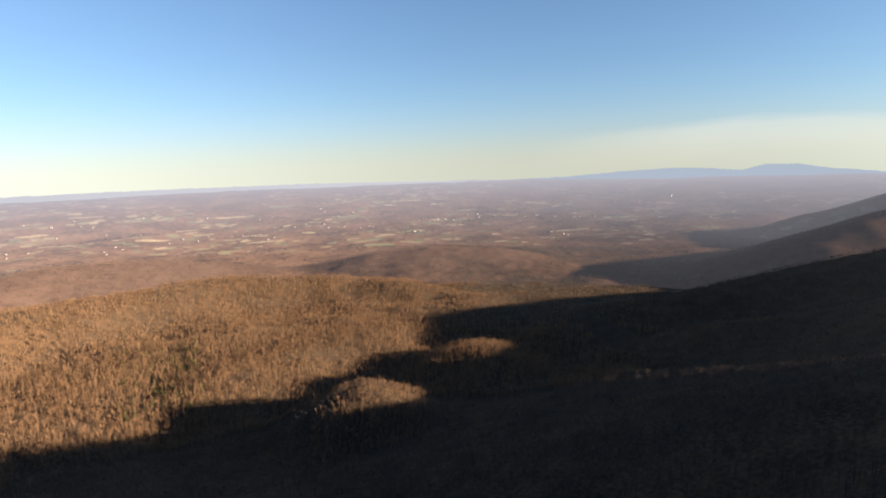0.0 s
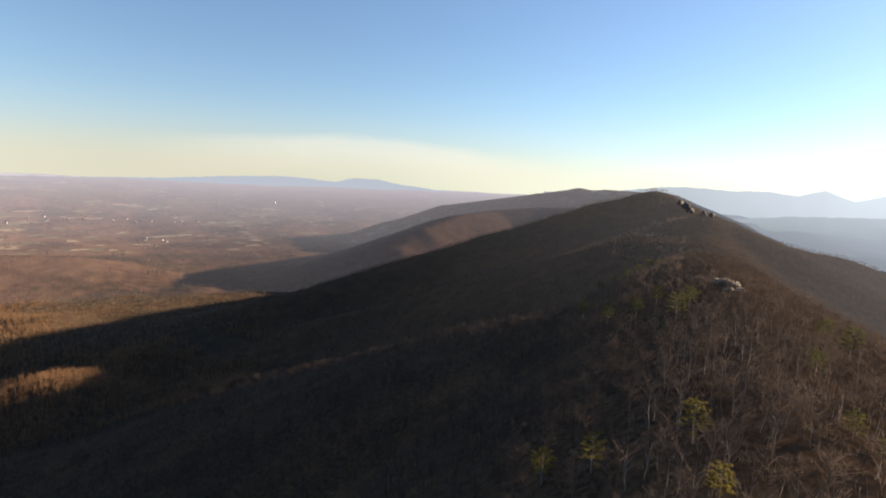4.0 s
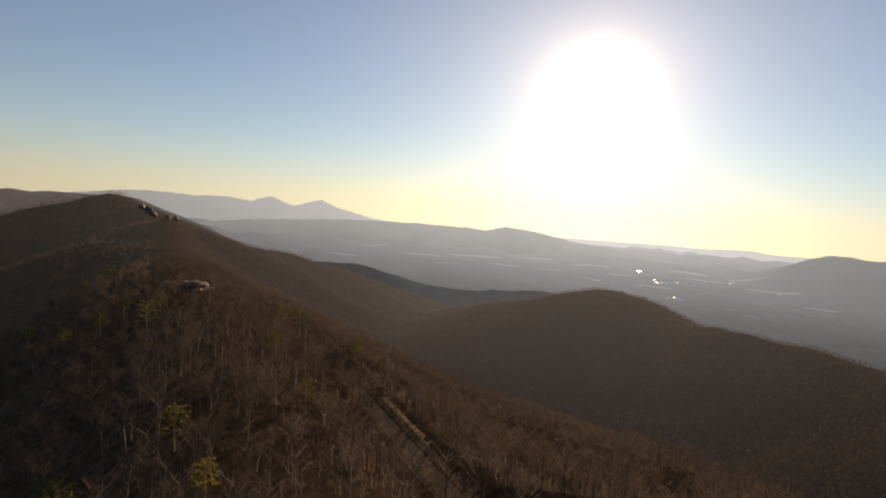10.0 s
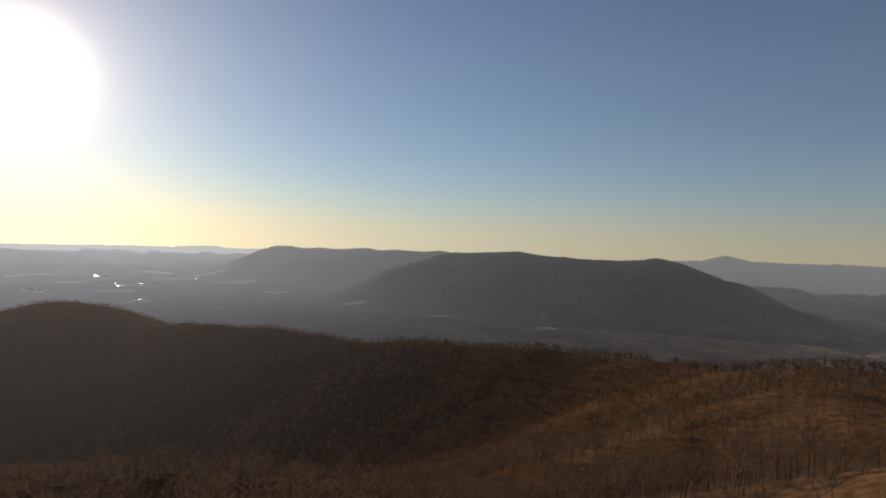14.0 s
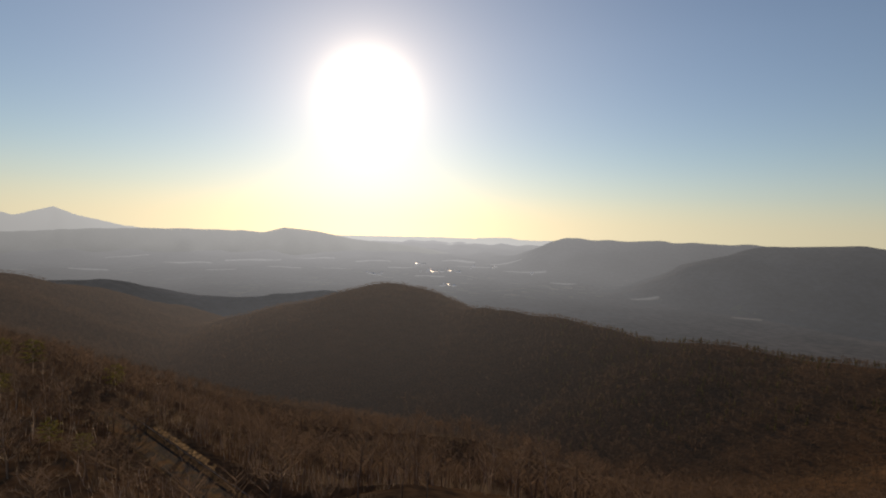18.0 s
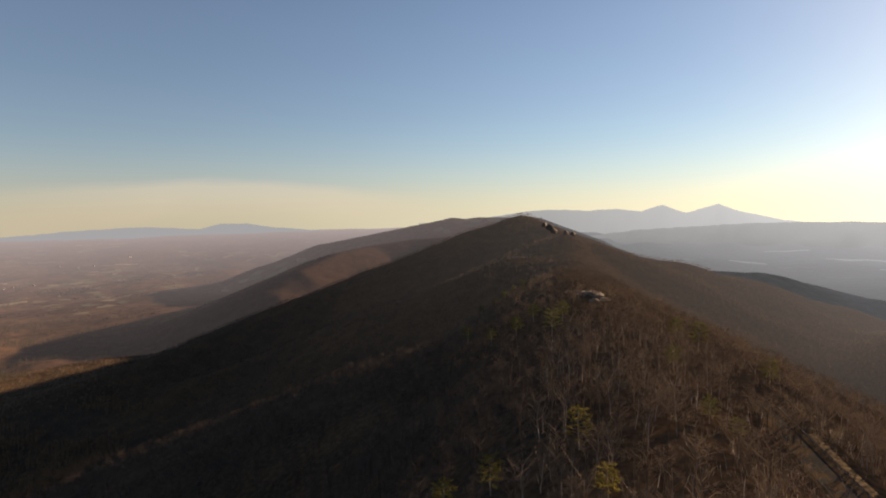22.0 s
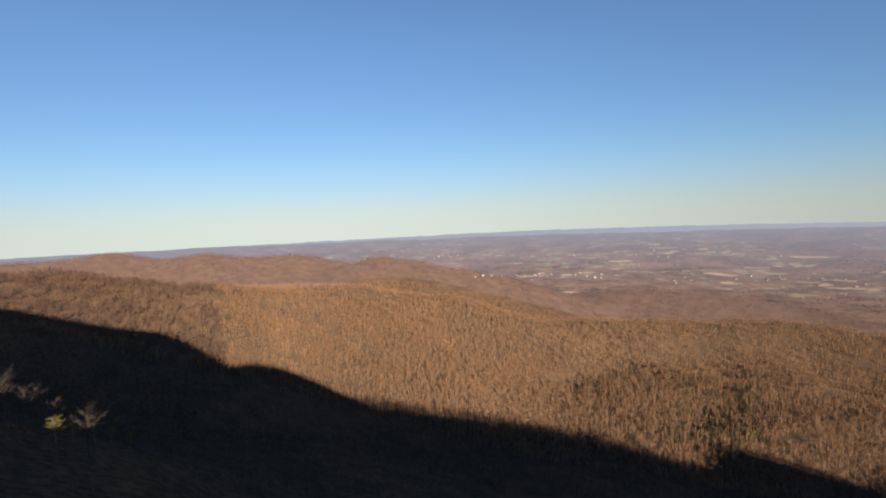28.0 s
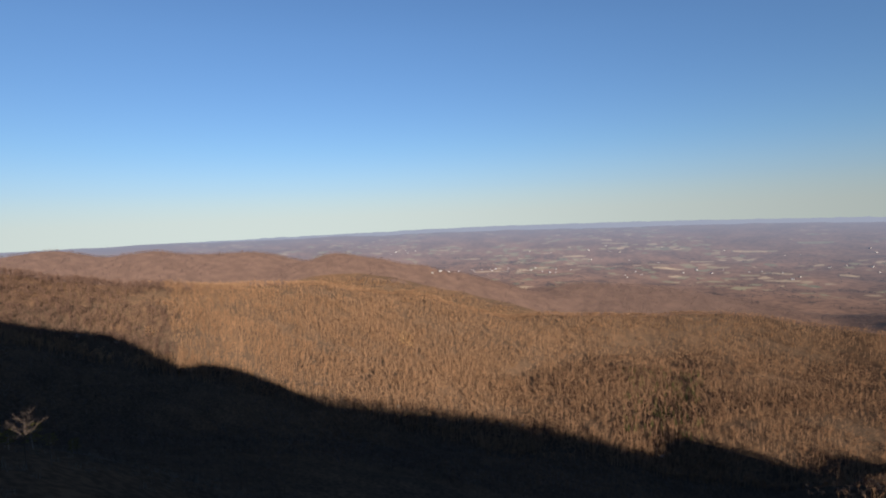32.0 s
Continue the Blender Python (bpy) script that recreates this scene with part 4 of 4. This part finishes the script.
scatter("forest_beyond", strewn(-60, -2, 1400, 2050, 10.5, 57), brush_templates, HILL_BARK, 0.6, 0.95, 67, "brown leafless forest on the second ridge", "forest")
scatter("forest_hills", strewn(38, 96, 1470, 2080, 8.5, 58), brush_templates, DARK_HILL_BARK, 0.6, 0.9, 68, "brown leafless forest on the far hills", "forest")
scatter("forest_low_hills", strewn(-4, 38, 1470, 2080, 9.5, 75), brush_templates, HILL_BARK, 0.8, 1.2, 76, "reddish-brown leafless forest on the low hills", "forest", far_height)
scatter("pine_grove", strewn(24, 31.5, 700, 1000, 12.5, 51), pine_templates, NEEDLES, 0.6, 1.0, 61, "dark green pines scattered in the sunlit bare forest", "pines")
valley = strewn(-33, -3, 1350, 2350, 11.5, 52)
valley = valley[value_noise(valley[:, 0], valley[:, 1], 120, 73) + 0.5 * value_noise(valley[:, 0], valley[:, 1], 40, 74) > -0.05]
scatter("valley_pines", valley[far_height(valley[:, 0], valley[:, 1]) < 75], pine_templates, OLIVE, 0.5, 0.85, 62, "grey-green pine wood on the valley floor", "pines")
scatter("ridge_pines", strewn(-176, -128, 480, 800, 14, 53), pine_templates, NEEDLES, 0.4, 0.65, 63, "dark pines among bare trees on the sunward ridge", "pines")
scatter("beech_grove", strewn(53.2, 55.0, 885, 945, 5.5, 54), dense_templates, GOLD, 0.6, 0.9, 64, "beeches that keep their pale golden leaves", "beeches")

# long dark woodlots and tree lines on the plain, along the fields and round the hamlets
WOODLOT = hazy("woodlot_trees", (0.026, 0.023, 0.020), HAZE_GLOW_NE, 0.06, 0.92, bend=1.85, mottle=0.5)
lots = strewn(-32, 52, 2050, 3700, 11, 59)
lot_az, lot_d = np.arctan2(-lots[:, 0], lots[:, 1]) * 2700, np.hypot(lots[:, 0], lots[:, 1])
grain = value_noise(lot_az / 3.5, lot_d, 34, 81) + 0.45 * value_noise(lot_az / 2, lot_d, 12, 82) + 0.35 * value_noise(lots[:, 0], lots[:, 1], 420, 83)
lots = lots[grain > 0.60]
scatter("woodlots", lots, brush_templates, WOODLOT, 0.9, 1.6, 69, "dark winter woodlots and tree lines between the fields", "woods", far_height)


# ---- the road along the crest ----
def road_place(along, across, z=ROAD_Z):
    return Vector((109 + 0.9386 * along - 0.345 * across, -19 + 0.345 * along + 0.9386 * across, z))


def asphalt():
    m, n, l, b = material("worn_asphalt", 0.95)
    grit, patch = noise_at(n, l, 0.25, 3), noise_at(n, l, 5, 3)
    c1 = ramp(n, [(0.3, (0.022, 0.021, 0.021)), (0.7, (0.045, 0.043, 0.04))])
    c2 = ramp(n, [(0.35, (0.024, 0.023, 0.022)), (0.65, (0.05, 0.047, 0.043))])
    l.new(grit.outputs[0], c1.inputs[0])
    l.new(patch.outputs[0], c2.inputs[0])
    # fallen leaves blown over the edges in drifts
    drift = noise_at(n, l, 3.2, 4)
    cover = ramp(n, [(0.50, (0, 0, 0)), (0.60, (1, 1, 1))])
    l.new(drift.outputs[0], cover.inputs[0])
    worn = mixed(n, l, c1.outputs[0], c2.outputs[0], 0.5)
    l.new(mixed(n, l, worn, (0.060, 0.042, 0.028), cover.outputs[0]), b.inputs["Base Color"])
    b.inputs["Specular IOR Level"].default_value = 0.0
    return m


def plain(name, low, high, rough, metal=0.0, size=1.5):
    m, n, l, b = material(name, rough)
    b.inputs["Metallic"].default_value = metal
    spots = noise_at(n, l, size, 4)
    c = ramp(n, [(0.35, low), (0.65, high)])
    l.new(spots.outputs[0], c.inputs[0])
    l.new(c.outputs[0], b.inputs["Base Color"])
    if rough > 0.9:
        b.inputs["Specular IOR Level"].default_value = 0.0
    return m


ASPHALT = asphalt()
GRAVEL = plain("gravel_shoulder", (0.024, 0.019, 0.014), (0.058, 0.044, 0.030), 0.95, 0, 1.2)
STEEL = plain("weathered_steel", (0.14, 0.13, 0.12), (0.26, 0.24, 0.22), 0.5, 0.8, 0.6)
POST_WOOD = plain("post_timber", (0.05, 0.04, 0.03), (0.11, 0.085, 0.06), 0.9, 0, 0.3)
YELLOW = plain("road_paint", (0.05, 0.042, 0.025), (0.10, 0.08, 0.04), 0.95, 0, 0.8)
DRY_GRASS = plain("dry_verge_grass", (0.050, 0.038, 0.026), (0.17, 0.125, 0.076), 0.95, 0, 0.9)


def ribbon(name, start, end, side_a, side_b, z, mat, step=4.0):
    s = np.arange(start, end + step / 2, step)
    v, f = [], []
    for k, a in enumerate(s):
        bend = 3.0 * math.sin(a / 95)
        for c, dz in ((side_a, 0), (side_a, z), (side_b, z), (side_b, 0)):
            v.append(road_place(a, c + bend - 3.0 * math.sin(0), ROAD_Z - 0.25 + (0.25 + dz if dz else 0)))
        if k:
            i = 4 * k
            for j in range(3):
                f.append((i - 4 + j, i + j, i + j + 1, i - 3 + j))
    return part(name, v, f, mat)


tagged(ribbon("road", -24, 84, 1.8, 7.4, 0.10, ASPHALT), "narrow two-lane asphalt road along the ridge crest", "road", kind="structure")
tagged(ribbon("road_shoulder", -24, 84, -0.6, 8.2, 0.05, GRAVEL), "pale gravel shoulder beside the road", "road", kind="structure")
tagged(ribbon("grass_verge", -24, 60, -2.3, -0.6, 0.03, DRY_GRASS), "dry straw-coloured grass verge outside the guard rail", "verge", kind="structure")
for k, c in enumerate((4.55, 4.85)):
    tagged(ribbon("road_line", -24, 84, c, c + 0.09, 0.112, YELLOW), "faded yellow centre line", "road", kind="structure")

rail = tagged(new("guard_rail"), "weathered steel guard rail on timber posts beside the road", "guard rail")
bend = lambda a: 3.0 * math.sin(a / 95)
rail.location = road_place(0, 0)
base = rail.location.copy()
profile = [(0.0, 0.52), (0.05, 0.55), (0.0, 0.61), (0.0, 0.65), (0.05, 0.71), (0.0, 0.76)]
me_post = None
for k in range(50):
    a = -22 + 2.0 * k
    p = road_place(a, bend(a) + 0.25) - base
    if me_post is None:
        v, f = [], []
        tube(v, f, (0, 0, -0.4), (0, 0, 0.82), 0.11, 0.10, 6)
        f.append(tuple(range(6, 12)))
        post = part("post", v, f, POST_WOOD, rail)
        me_post = post.data
    else:
        post = new("post", me_post)
        post.parent = rail
    post.location = p
for k in range(25):
    a0 = -22 + 4.0 * k
    v, f = [], []
    for a in (a0, a0 + 4.02):
        for dx, h in profile:
            v.append(road_place(a, bend(a) + 0.42 + dx) - base + Vector((0, 0, h)))
    for j in range(5):
        f.append((j, j + 1, j + 7, j + 6))
    part("rail_beam", v, f, STEEL, rail)


# ---- single trees, pines and rocks near the crest ----
def on_ground(az, d):
    x, y, _ = polar(az, d, 0)
    return x, y, float(ground_height(np.array([x]), np.array([y]))[0])


tree_rnd = random.Random(9)
oak_kinds = []
for k in range(5):
    tv, tf, cv, cf = bare_tree(tree_rnd, 9.5 + k % 3, 11, 20, 0.018, 5, 3)
    tree = tagged(new("oak_tree"), "leafless grey-brown oak with a forked crown", "tree", group="bare trees on the crest")
    part("trunk", tv, tf, TRUNKS, tree)
    part("crown", cv, cf, TWIGS, tree)
    oak_kinds.append(tree)
n = 0
while n < 190:
    a, c = tree_rnd.uniform(-55, 150), tree_rnd.uniform(-38, 70)
    if -6.0 < c - 3.0 * math.sin(a / 95) < 11.5:
        continue
    p = road_place(a, c)
    if a < 45 and 11 < c < 42 and tree_rnd.random() < 0.8:
        continue
    if not len(off_pines(np.array([[p.x, p.y]]))):
        continue
    z = float(ground_height(np.array([p.x]), np.array([p.y]))[0])
    m = Matrix.Translation((p.x, p.y, z - 0.2)) @ Matrix.Rotation(tree_rnd.uniform(0, 6.28), 4, "Z") @ Matrix.Rotation(tree_rnd.gauss(0, 0.05), 4, "X")
    if n < 5:
        oak_kinds[n].matrix_basis = m
    else:
        t = copy_thing(oak_kinds[n % 5], m)
        s = tree_rnd.uniform(0.75, 1.2)
        t.scale = (s, s, s)
    n += 1


def pine(rnd, height):
    """A ridge pine: bare lower stem, whorled limbs, needle tufts in ragged plates."""
    tv, tf, cv, cf = [], [], [], []
    p, r = Vector((0, 0, -0.5)), 0.017 * height + 0.06
    for k in range(5):
        q = p + Vector((rnd.uniform(-.2, .2), rnd.uniform(-.2, .2), height * 0.19))
        tube(tv, tf, p, q, r, r * 0.78, 6)
        p, r = q, r * 0.78
    for k in range(30):
        s = 0.32 + 0.66 * k / 30
        ang, reach = k * 2.4, height * 0.30 * math.sqrt(max(0.05, 1 - ((s - 0.55) / 0.46) ** 2)) * rnd.uniform(0.65, 1.2) + 0.3
        o = Vector((0, 0, height * s * 0.95))
        e = o + Vector((math.cos(ang) * reach, math.sin(ang) * reach, reach * rnd.uniform(0.0, 0.35)))
        tube(tv, tf, o, e, 0.07, 0.02, 3)
        for t in range(19):
            c = o.lerp(e, rnd.uniform(0.45, 1.05)) + Vector((rnd.uniform(-.5, .5), rnd.uniform(-.5, .5), rnd.uniform(-.1, .35)))
            for f in range(3):
                w = Vector((rnd.uniform(-1, 1), rnd.uniform(-1, 1), rnd.uniform(0.1, 0.9))).normalized() * rnd.uniform(0.35, 0.7)
                side = w.cross(Vector((rnd.uniform(-1, 1), rnd.uniform(-1, 1), 0.3))).normalized() * 0.13
                b = len(cv)
                cv += [c - side, c + side, c + w]
                cf.append((b, b + 1, b + 2))
    return tv, tf, cv, cf


SUNLIT_NEEDLES = bark("sunlit_pine_needles", (0.050, 0.050, 0.018), (0.165, 0.138, 0.042), 0.35)
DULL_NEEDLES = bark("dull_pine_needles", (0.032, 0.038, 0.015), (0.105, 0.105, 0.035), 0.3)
bright_kinds, dull_kinds = [], []
for k in range(4):
    tv, tf, cv, cf = pine(tree_rnd, 11 + k % 3)
    for own, label, mat in ((bright_kinds, "yellow-green ridge pine, needles brightened as if sunlit, standing among bare oaks", SUNLIT_NEEDLES), (dull_kinds, "dull green ridge pine standing among bare oaks", DULL_NEEDLES)):
        t = tagged(new("pine_tree"), label, "tree", group="pines on the crest")
        part("trunk", tv, tf, TRUNKS, t)
        part("crown", cv, cf, mat, t, "ragged tufts of needles")
        own.append(t)
for k, (az, d, h) in enumerate(PINES):
    x, y, z = on_ground(az, d)
    m = Matrix.Translation((x, y, z - 0.2)) @ Matrix.Rotation(k * 1.7, 4, "Z")
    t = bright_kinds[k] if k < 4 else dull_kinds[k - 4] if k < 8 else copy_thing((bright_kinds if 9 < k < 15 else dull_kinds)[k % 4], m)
    t.matrix_basis = m
    s = h / 11.5
    t.scale = (s, s, s)

STONE = plain("pale_sandstone", (0.10, 0.08, 0.06), (0.24, 0.19, 0.145), 0.9, 0, 2.5)


SHADED_STONE = plain("shade_dark_sandstone", (0.045, 0.038, 0.033), (0.115, 0.094, 0.077), 0.9, 0, 3.5)


def boulder(name, x, y, z, sx, sy, sz, seed, label):
    bm = bmesh.new()
    bmesh.ops.create_icosphere(bm, subdivisions=2, radius=1.0)
    for v in bm.verts:
        q = v.co * 1.3 + Vector((seed * 3.1, seed * 1.7, 0))
        v.co *= 1 + 0.32 * noise.noise(q) + 0.14 * noise.noise(q * 2.7)
        v.co = Vector((v.co.x * sx, v.co.y * sy, v.co.z * sz))
    me = bpy.data.meshes.new(name)
    bm.to_mesh(me)
    bm.free()
    me.materials.append(SHADED_STONE if name == "rock_outcrop" else STONE)
    ob = tagged(new(name, me), label, "rock", group="rocks along the crest")
    ob.location, ob.rotation_euler = (x, y, z), (0, 0, seed * 1.3)
    return ob


ROCKS = [(-65.2, 1232, 9, 8), (-65.7, 1216, 9, 9), (-66.1, 1200, 8, 8), (-67.3, 1108, 7, 8), (-67.0, 1122, 6, 6.5), (-68.0, 1085, 7, 6), (-62.4, 990, 13, 3), (-63.0, 980, 9, 3), (-61.7, 700, 9, 2),
         (44.2, 706, 3, 2.2), (41.8, 716, 3.5, 2.4), (42.9, 711, 2.2, 1.6), (27.8, 672, 3.2, 2.4), (84.3, 676, 3, 2.4), (55.1, 645, 2.6, 2), (81.4, 680, 2.8, 2),
         (-70.0, 352, 7, 2.5), (-70.6, 345, 5, 2), (-69.3, 360, 6, 2), (-71.2, 335, 4, 1.6), (-68.5, 372, 5, 1.8), (-70.2, 330, 3.5, 1.4), (-67.6, 385, 4, 1.8)]
for k, (az, d, w, h) in enumerate(ROCKS):
    x, y, z = on_ground(az, d)
    boulder("rock_outcrop" if h > 5 else "boulder", x, y, z + h * 0.15, w, w * 0.7, h, k, "grey sandstone cliff below the summit, darkened to stand for shade" if h > 5 else "pale sandstone boulder on the open crest" if az < 0 else "pale sandstone boulder at the edge of the bare wood")


# ---- fields and houses on the plains ----
def land_at(az, el):
    """Where a line of sight at this bearing and elevation first meets the land."""
    d = np.geomspace(300, 4900, 1600)
    a = radians(az)
    x, y = -d * math.sin(a), d * math.cos(a)
    z = far_height(x, y)
    hit = np.argmax(z >= EYE_Z + d * math.tan(radians(el)))
    return d[hit]


STRAW = hazy("straw_field", (0.205, 0.155, 0.098), HAZE_GLOW_NE, 0.06, 0.92, bend=1.85)
PASTURE = hazy("winter_pasture", (0.115, 0.105, 0.060), HAZE_GLOW_NE, 0.06, 0.92, bend=1.85)
WEST_GLOW_FIELD = hazy("mist_glow_field", (0.20, 0.16, 0.12), tuple(1.06 * v for v in HAZE_GLOW_SW), 0.12, 0.88, bend=1.3, sunward=2.6, low_glow=0.08)


def field(az, el, width, depth, mat, seed):
    d = land_at(az, el)
    a = radians(az)
    rs = np.random.RandomState(seed)
    v, f, nu, nv = [], [], 14, 6
    for i in range(nu + 1):
        for j in range(nv + 1):
            u, w = (i / nu - 0.5) * width, (j / nv - 0.5) * depth
            taper = 0.55 + 0.45 * math.sin(math.pi * (0.12 + 0.8 * i / nu))
            w = w * taper + 0.12 * depth * math.sin(3 * i / nu + seed)
            r = d + w
            x, y = -r * math.sin(a) - u * math.cos(a), r * math.cos(a) - u * math.sin(a)
            v.append((x, y))
    xy = np.array(v)
    z = far_height(xy[:, 0], xy[:, 1]) + 1.6
    for i in range(nu):
        for j in range(nv):
            k = i * (nv + 1) + j
            f.append((k, k + nv + 1, k + nv + 2, k + 1))
    ob = part("field", np.column_stack((xy, z)), f, mat)
    return tagged(ob, "open straw-coloured field among brown woods" if mat is not PASTURE else "dull winter pasture among brown woods", "field", kind="structure")


FIELDS = [(5.5, -8.35, 230, 90), (-14.6, -7.35, 330, 70), (-12.6, -8.1, 150, 50), (1.8, -6.95, 130, 40), (17.6, -6.6, 170, 70), (12.6, -6.65, 120, 60), (38, -6.85, 330, 40), (27, -6.3, 260, 60),
          (-8.7, -5.7, 140, 40), (-17.8, -4.0, 220, 60), (32, -3.7, 300, 60), (44.5, -6.35, 330, 35), (41, -6.6, 200, 30), (24, -5.6, 200, 60), (-4, -5.0, 220, 50), (9, -5.2, 240, 50), (20, -4.6, 300, 70),
          (-24, -4.6, 200, 50), (-30, -5.6, 160, 40), (36, -5.0, 240, 50), (47, -5.0, 260, 60), (15, -3.8, 300, 70), (2, -3.8, 260, 60), (-11, -4.4, 200, 50)]
SUNWARD_FIELDS = [(-98, -4.6, 380, 60), (-104, -4.4, 300, 50), (-92, -4.9, 300, 60), (-110, -4.5, 260, 50), (-121, -4.9, 300, 40), (-126, -5.2, 300, 40), (-84, -5.4, 200, 60), (-116, -6.0, 200, 40), (-158.5, -8.9, 90, 60),
                  (-87, -4.3, 260, 40), (-95, -5.6, 180, 40), (-101, -5.3, 220, 40), (-113, -5.2, 200, 50), (-119, -4.3, 260, 60), (-106, -5.4, 160, 40), (-124, -4.4, 240, 50), (-130, -6.2, 160, 40),
                  (-138, -7.2, 140, 40), (-147, -8.2, 120, 40)]
for k, (az, el, w, dep) in enumerate(FIELDS + SUNWARD_FIELDS):
    field(az, el, w * (0.62 if az > -60 else 0.9), dep * (0.8 if az > -60 else 0.8), WEST_GLOW_FIELD if az < -60 else STRAW if k % 3 else PASTURE, k)

WALLS = plain("white_boards", (0.28, 0.265, 0.25), (0.44, 0.42, 0.39), 0.7, 0, 2)
ROOF_GREY = plain("grey_shingles", (0.10, 0.10, 0.105), (0.20, 0.195, 0.19), 0.85, 0, 1)
ROOF_TIN = plain("bright_tin_roof", (0.45, 0.46, 0.48), (0.62, 0.62, 0.64), 0.28, 0.9, 3)
TOWN_WALLS = hazy("town_walls_haze_glow", (0.34, 0.32, 0.29), HAZE_GLOW_SW, 0.14, 0.85, bend=0.8, sunward=2.6)
BRICK_RED = plain("red_brick", (0.16, 0.06, 0.04), (0.25, 0.10, 0.07), 0.9, 0, 1)


def house(name, length, depth, eaves, ridge, wall_mat, roof_mat, label, group):
    h = tagged(new(name), label, "house", group=group)
    x, y = length / 2, depth / 2
    v = [(-x, -y, -2), (x, -y, -2), (x, y, -2), (-x, y, -2), (-x, -y, eaves), (x, -y, eaves), (x, y, eaves), (-x, y, eaves), (-x, 0, ridge - 0.2), (x, 0, ridge - 0.2)]
    part("wall", v, [(0, 1, 5, 4), (2, 3, 7, 6), (1, 2, 6, 9, 5), (3, 0, 4, 8, 7)], wall_mat, h)
    o = 0.5
    slope = (ridge - eaves) / y
    lo = eaves - slope * o
    t = 0.35
    rv = [(-x - o, -y - o, lo), (x + o, -y - o, lo), (x + o, 0, ridge), (-x - o, 0, ridge), (-x - o, y + o, lo), (x + o, y + o, lo)]
    rv += [(p[0], p[1], p[2] + t) for p in rv]
    part("roof", rv, [(0, 1, 2, 3), (3, 2, 5, 4), (6, 9, 8, 7), (9, 10, 11, 8), (0, 6, 7, 1), (4, 5, 11, 10), (0, 3, 9, 6), (3, 4, 10, 9), (1, 7, 8, 2), (2, 8, 11, 5)], roof_mat, h)
    c = [(x * 0.5 + i, j, k) for k in (ridge - 1, ridge + 1.6) for i, j in ((-.6, -.6), (.6, -.6), (.6, .6), (-.6, .6))]
    part("chimney", c, [(0, 1, 5, 4), (1, 2, 6, 5), (2, 3, 7, 6), (3, 0, 4, 7), (4, 5, 6, 7)], BRICK_RED, h)
    return h


kinds = [house("farmhouse", 12, 7, 4.5, 7, WALLS, ROOF_GREY, "white farmhouse with a grey gabled roof on the plain", "houses on the plain"),
         house("barn", 17, 9, 4.5, 8, WALLS, ROOF_TIN, "long white barn with a bright tin roof on the plain", "houses on the plain"),
         house("cottage", 9, 6, 3, 5, WALLS, ROOF_GREY, "small white cottage with a grey roof on the plain", "houses on the plain")]
house_rnd = random.Random(21)
# hamlets: bearing, elevation, spread in bearing, spread in elevation, number
HAMLETS = [(-1, -5.9, 3.5, 0.25, 9), (-7, -5.7, 3, 0.25, 10), (-12, -5.8, 1.5, 0.2, 6), (-16.5, -5.9, 1.2, 0.15, 5), (-13, -7.7, 1.6, 0.3, 6), (46, -6.2, 4, 0.12, 12), (38, -6.4, 5, 0.3, 9), (28, -6.6, 5, 0.6, 8),
           (19, -6.4, 4, 0.5, 7), (8, -6.3, 4, 0.5, 6), (33, -4.6, 8, 0.7, 10), (14, -4.8, 8, 0.6, 9), (-22, -4.6, 3, 0.4, 4), (55, -3.9, 4, 0.4, 5), (1, -7.1, 1, 0.1, 2)]
spots = []
for az, el, sa, se, n in HAMLETS:
    for k in range(n):
        spots.append((az + house_rnd.gauss(0, sa * 0.6), el + house_rnd.gauss(0, se * 0.6)))
for k, (az, el) in enumerate(spots):
    d = land_at(az, el)
    x, y, _ = polar(az, d, 0)
    z = float(far_height(np.array([x]), np.array([y]))[0])
    m = Matrix.Translation((x, y, z + 0.5)) @ Matrix.Rotation(house_rnd.uniform(0, 6.28), 4, "Z")
    if k < 3:
        kinds[k].matrix_basis = m
        t = kinds[k]
    else:
        t = copy_thing(kinds[(0, 2, 1, 2)[k % 4]], m)
    t.scale = (0.68, 0.68, 0.58)

sheds = [house("warehouse", 20, 11, 4.5, 6, TOWN_WALLS, ROOF_TIN, "low warehouse with a bright tin roof in the valley town", "buildings of the valley town"),
         house("town_house", 11, 7, 4.5, 6.5, TOWN_WALLS, ROOF_TIN, "pale town house with a tin roof in the valley", "buildings of the valley town")]
TOWN = [(-114.7, -4.75, 0.8, 0.2, 8), (-116.6, -5.5, 1.2, 0.1, 8), (-118.4, -5.4, 0.8, 0.15, 8), (-111, -5.9, 1.5, 0.15, 6), (-117.5, -6.9, 1.2, 0.1, 5), (-126.7, -5.3, 0.3, 0.05, 2), (-121, -4.9, 2.5, 0.2, 5)]
k = 0
for az, el, sa, se, n in TOWN:
    for j in range(n):
        b = az + house_rnd.gauss(0, sa * 0.6)
        d = land_at(b, el + house_rnd.gauss(0, se * 0.6))
        x, y, _ = polar(b, d, 0)
        z = float(far_height(np.array([x]), np.array([y]))[0])
        m = Matrix.Translation((x, y, z + 0.5)) @ Matrix.Rotation(house_rnd.uniform(0, 6.28), 4, "Z")
        if k < 2:
            sheds[k].matrix_basis = m
        else:
            copy_thing(sheds[k % 2], m)
        k += 1
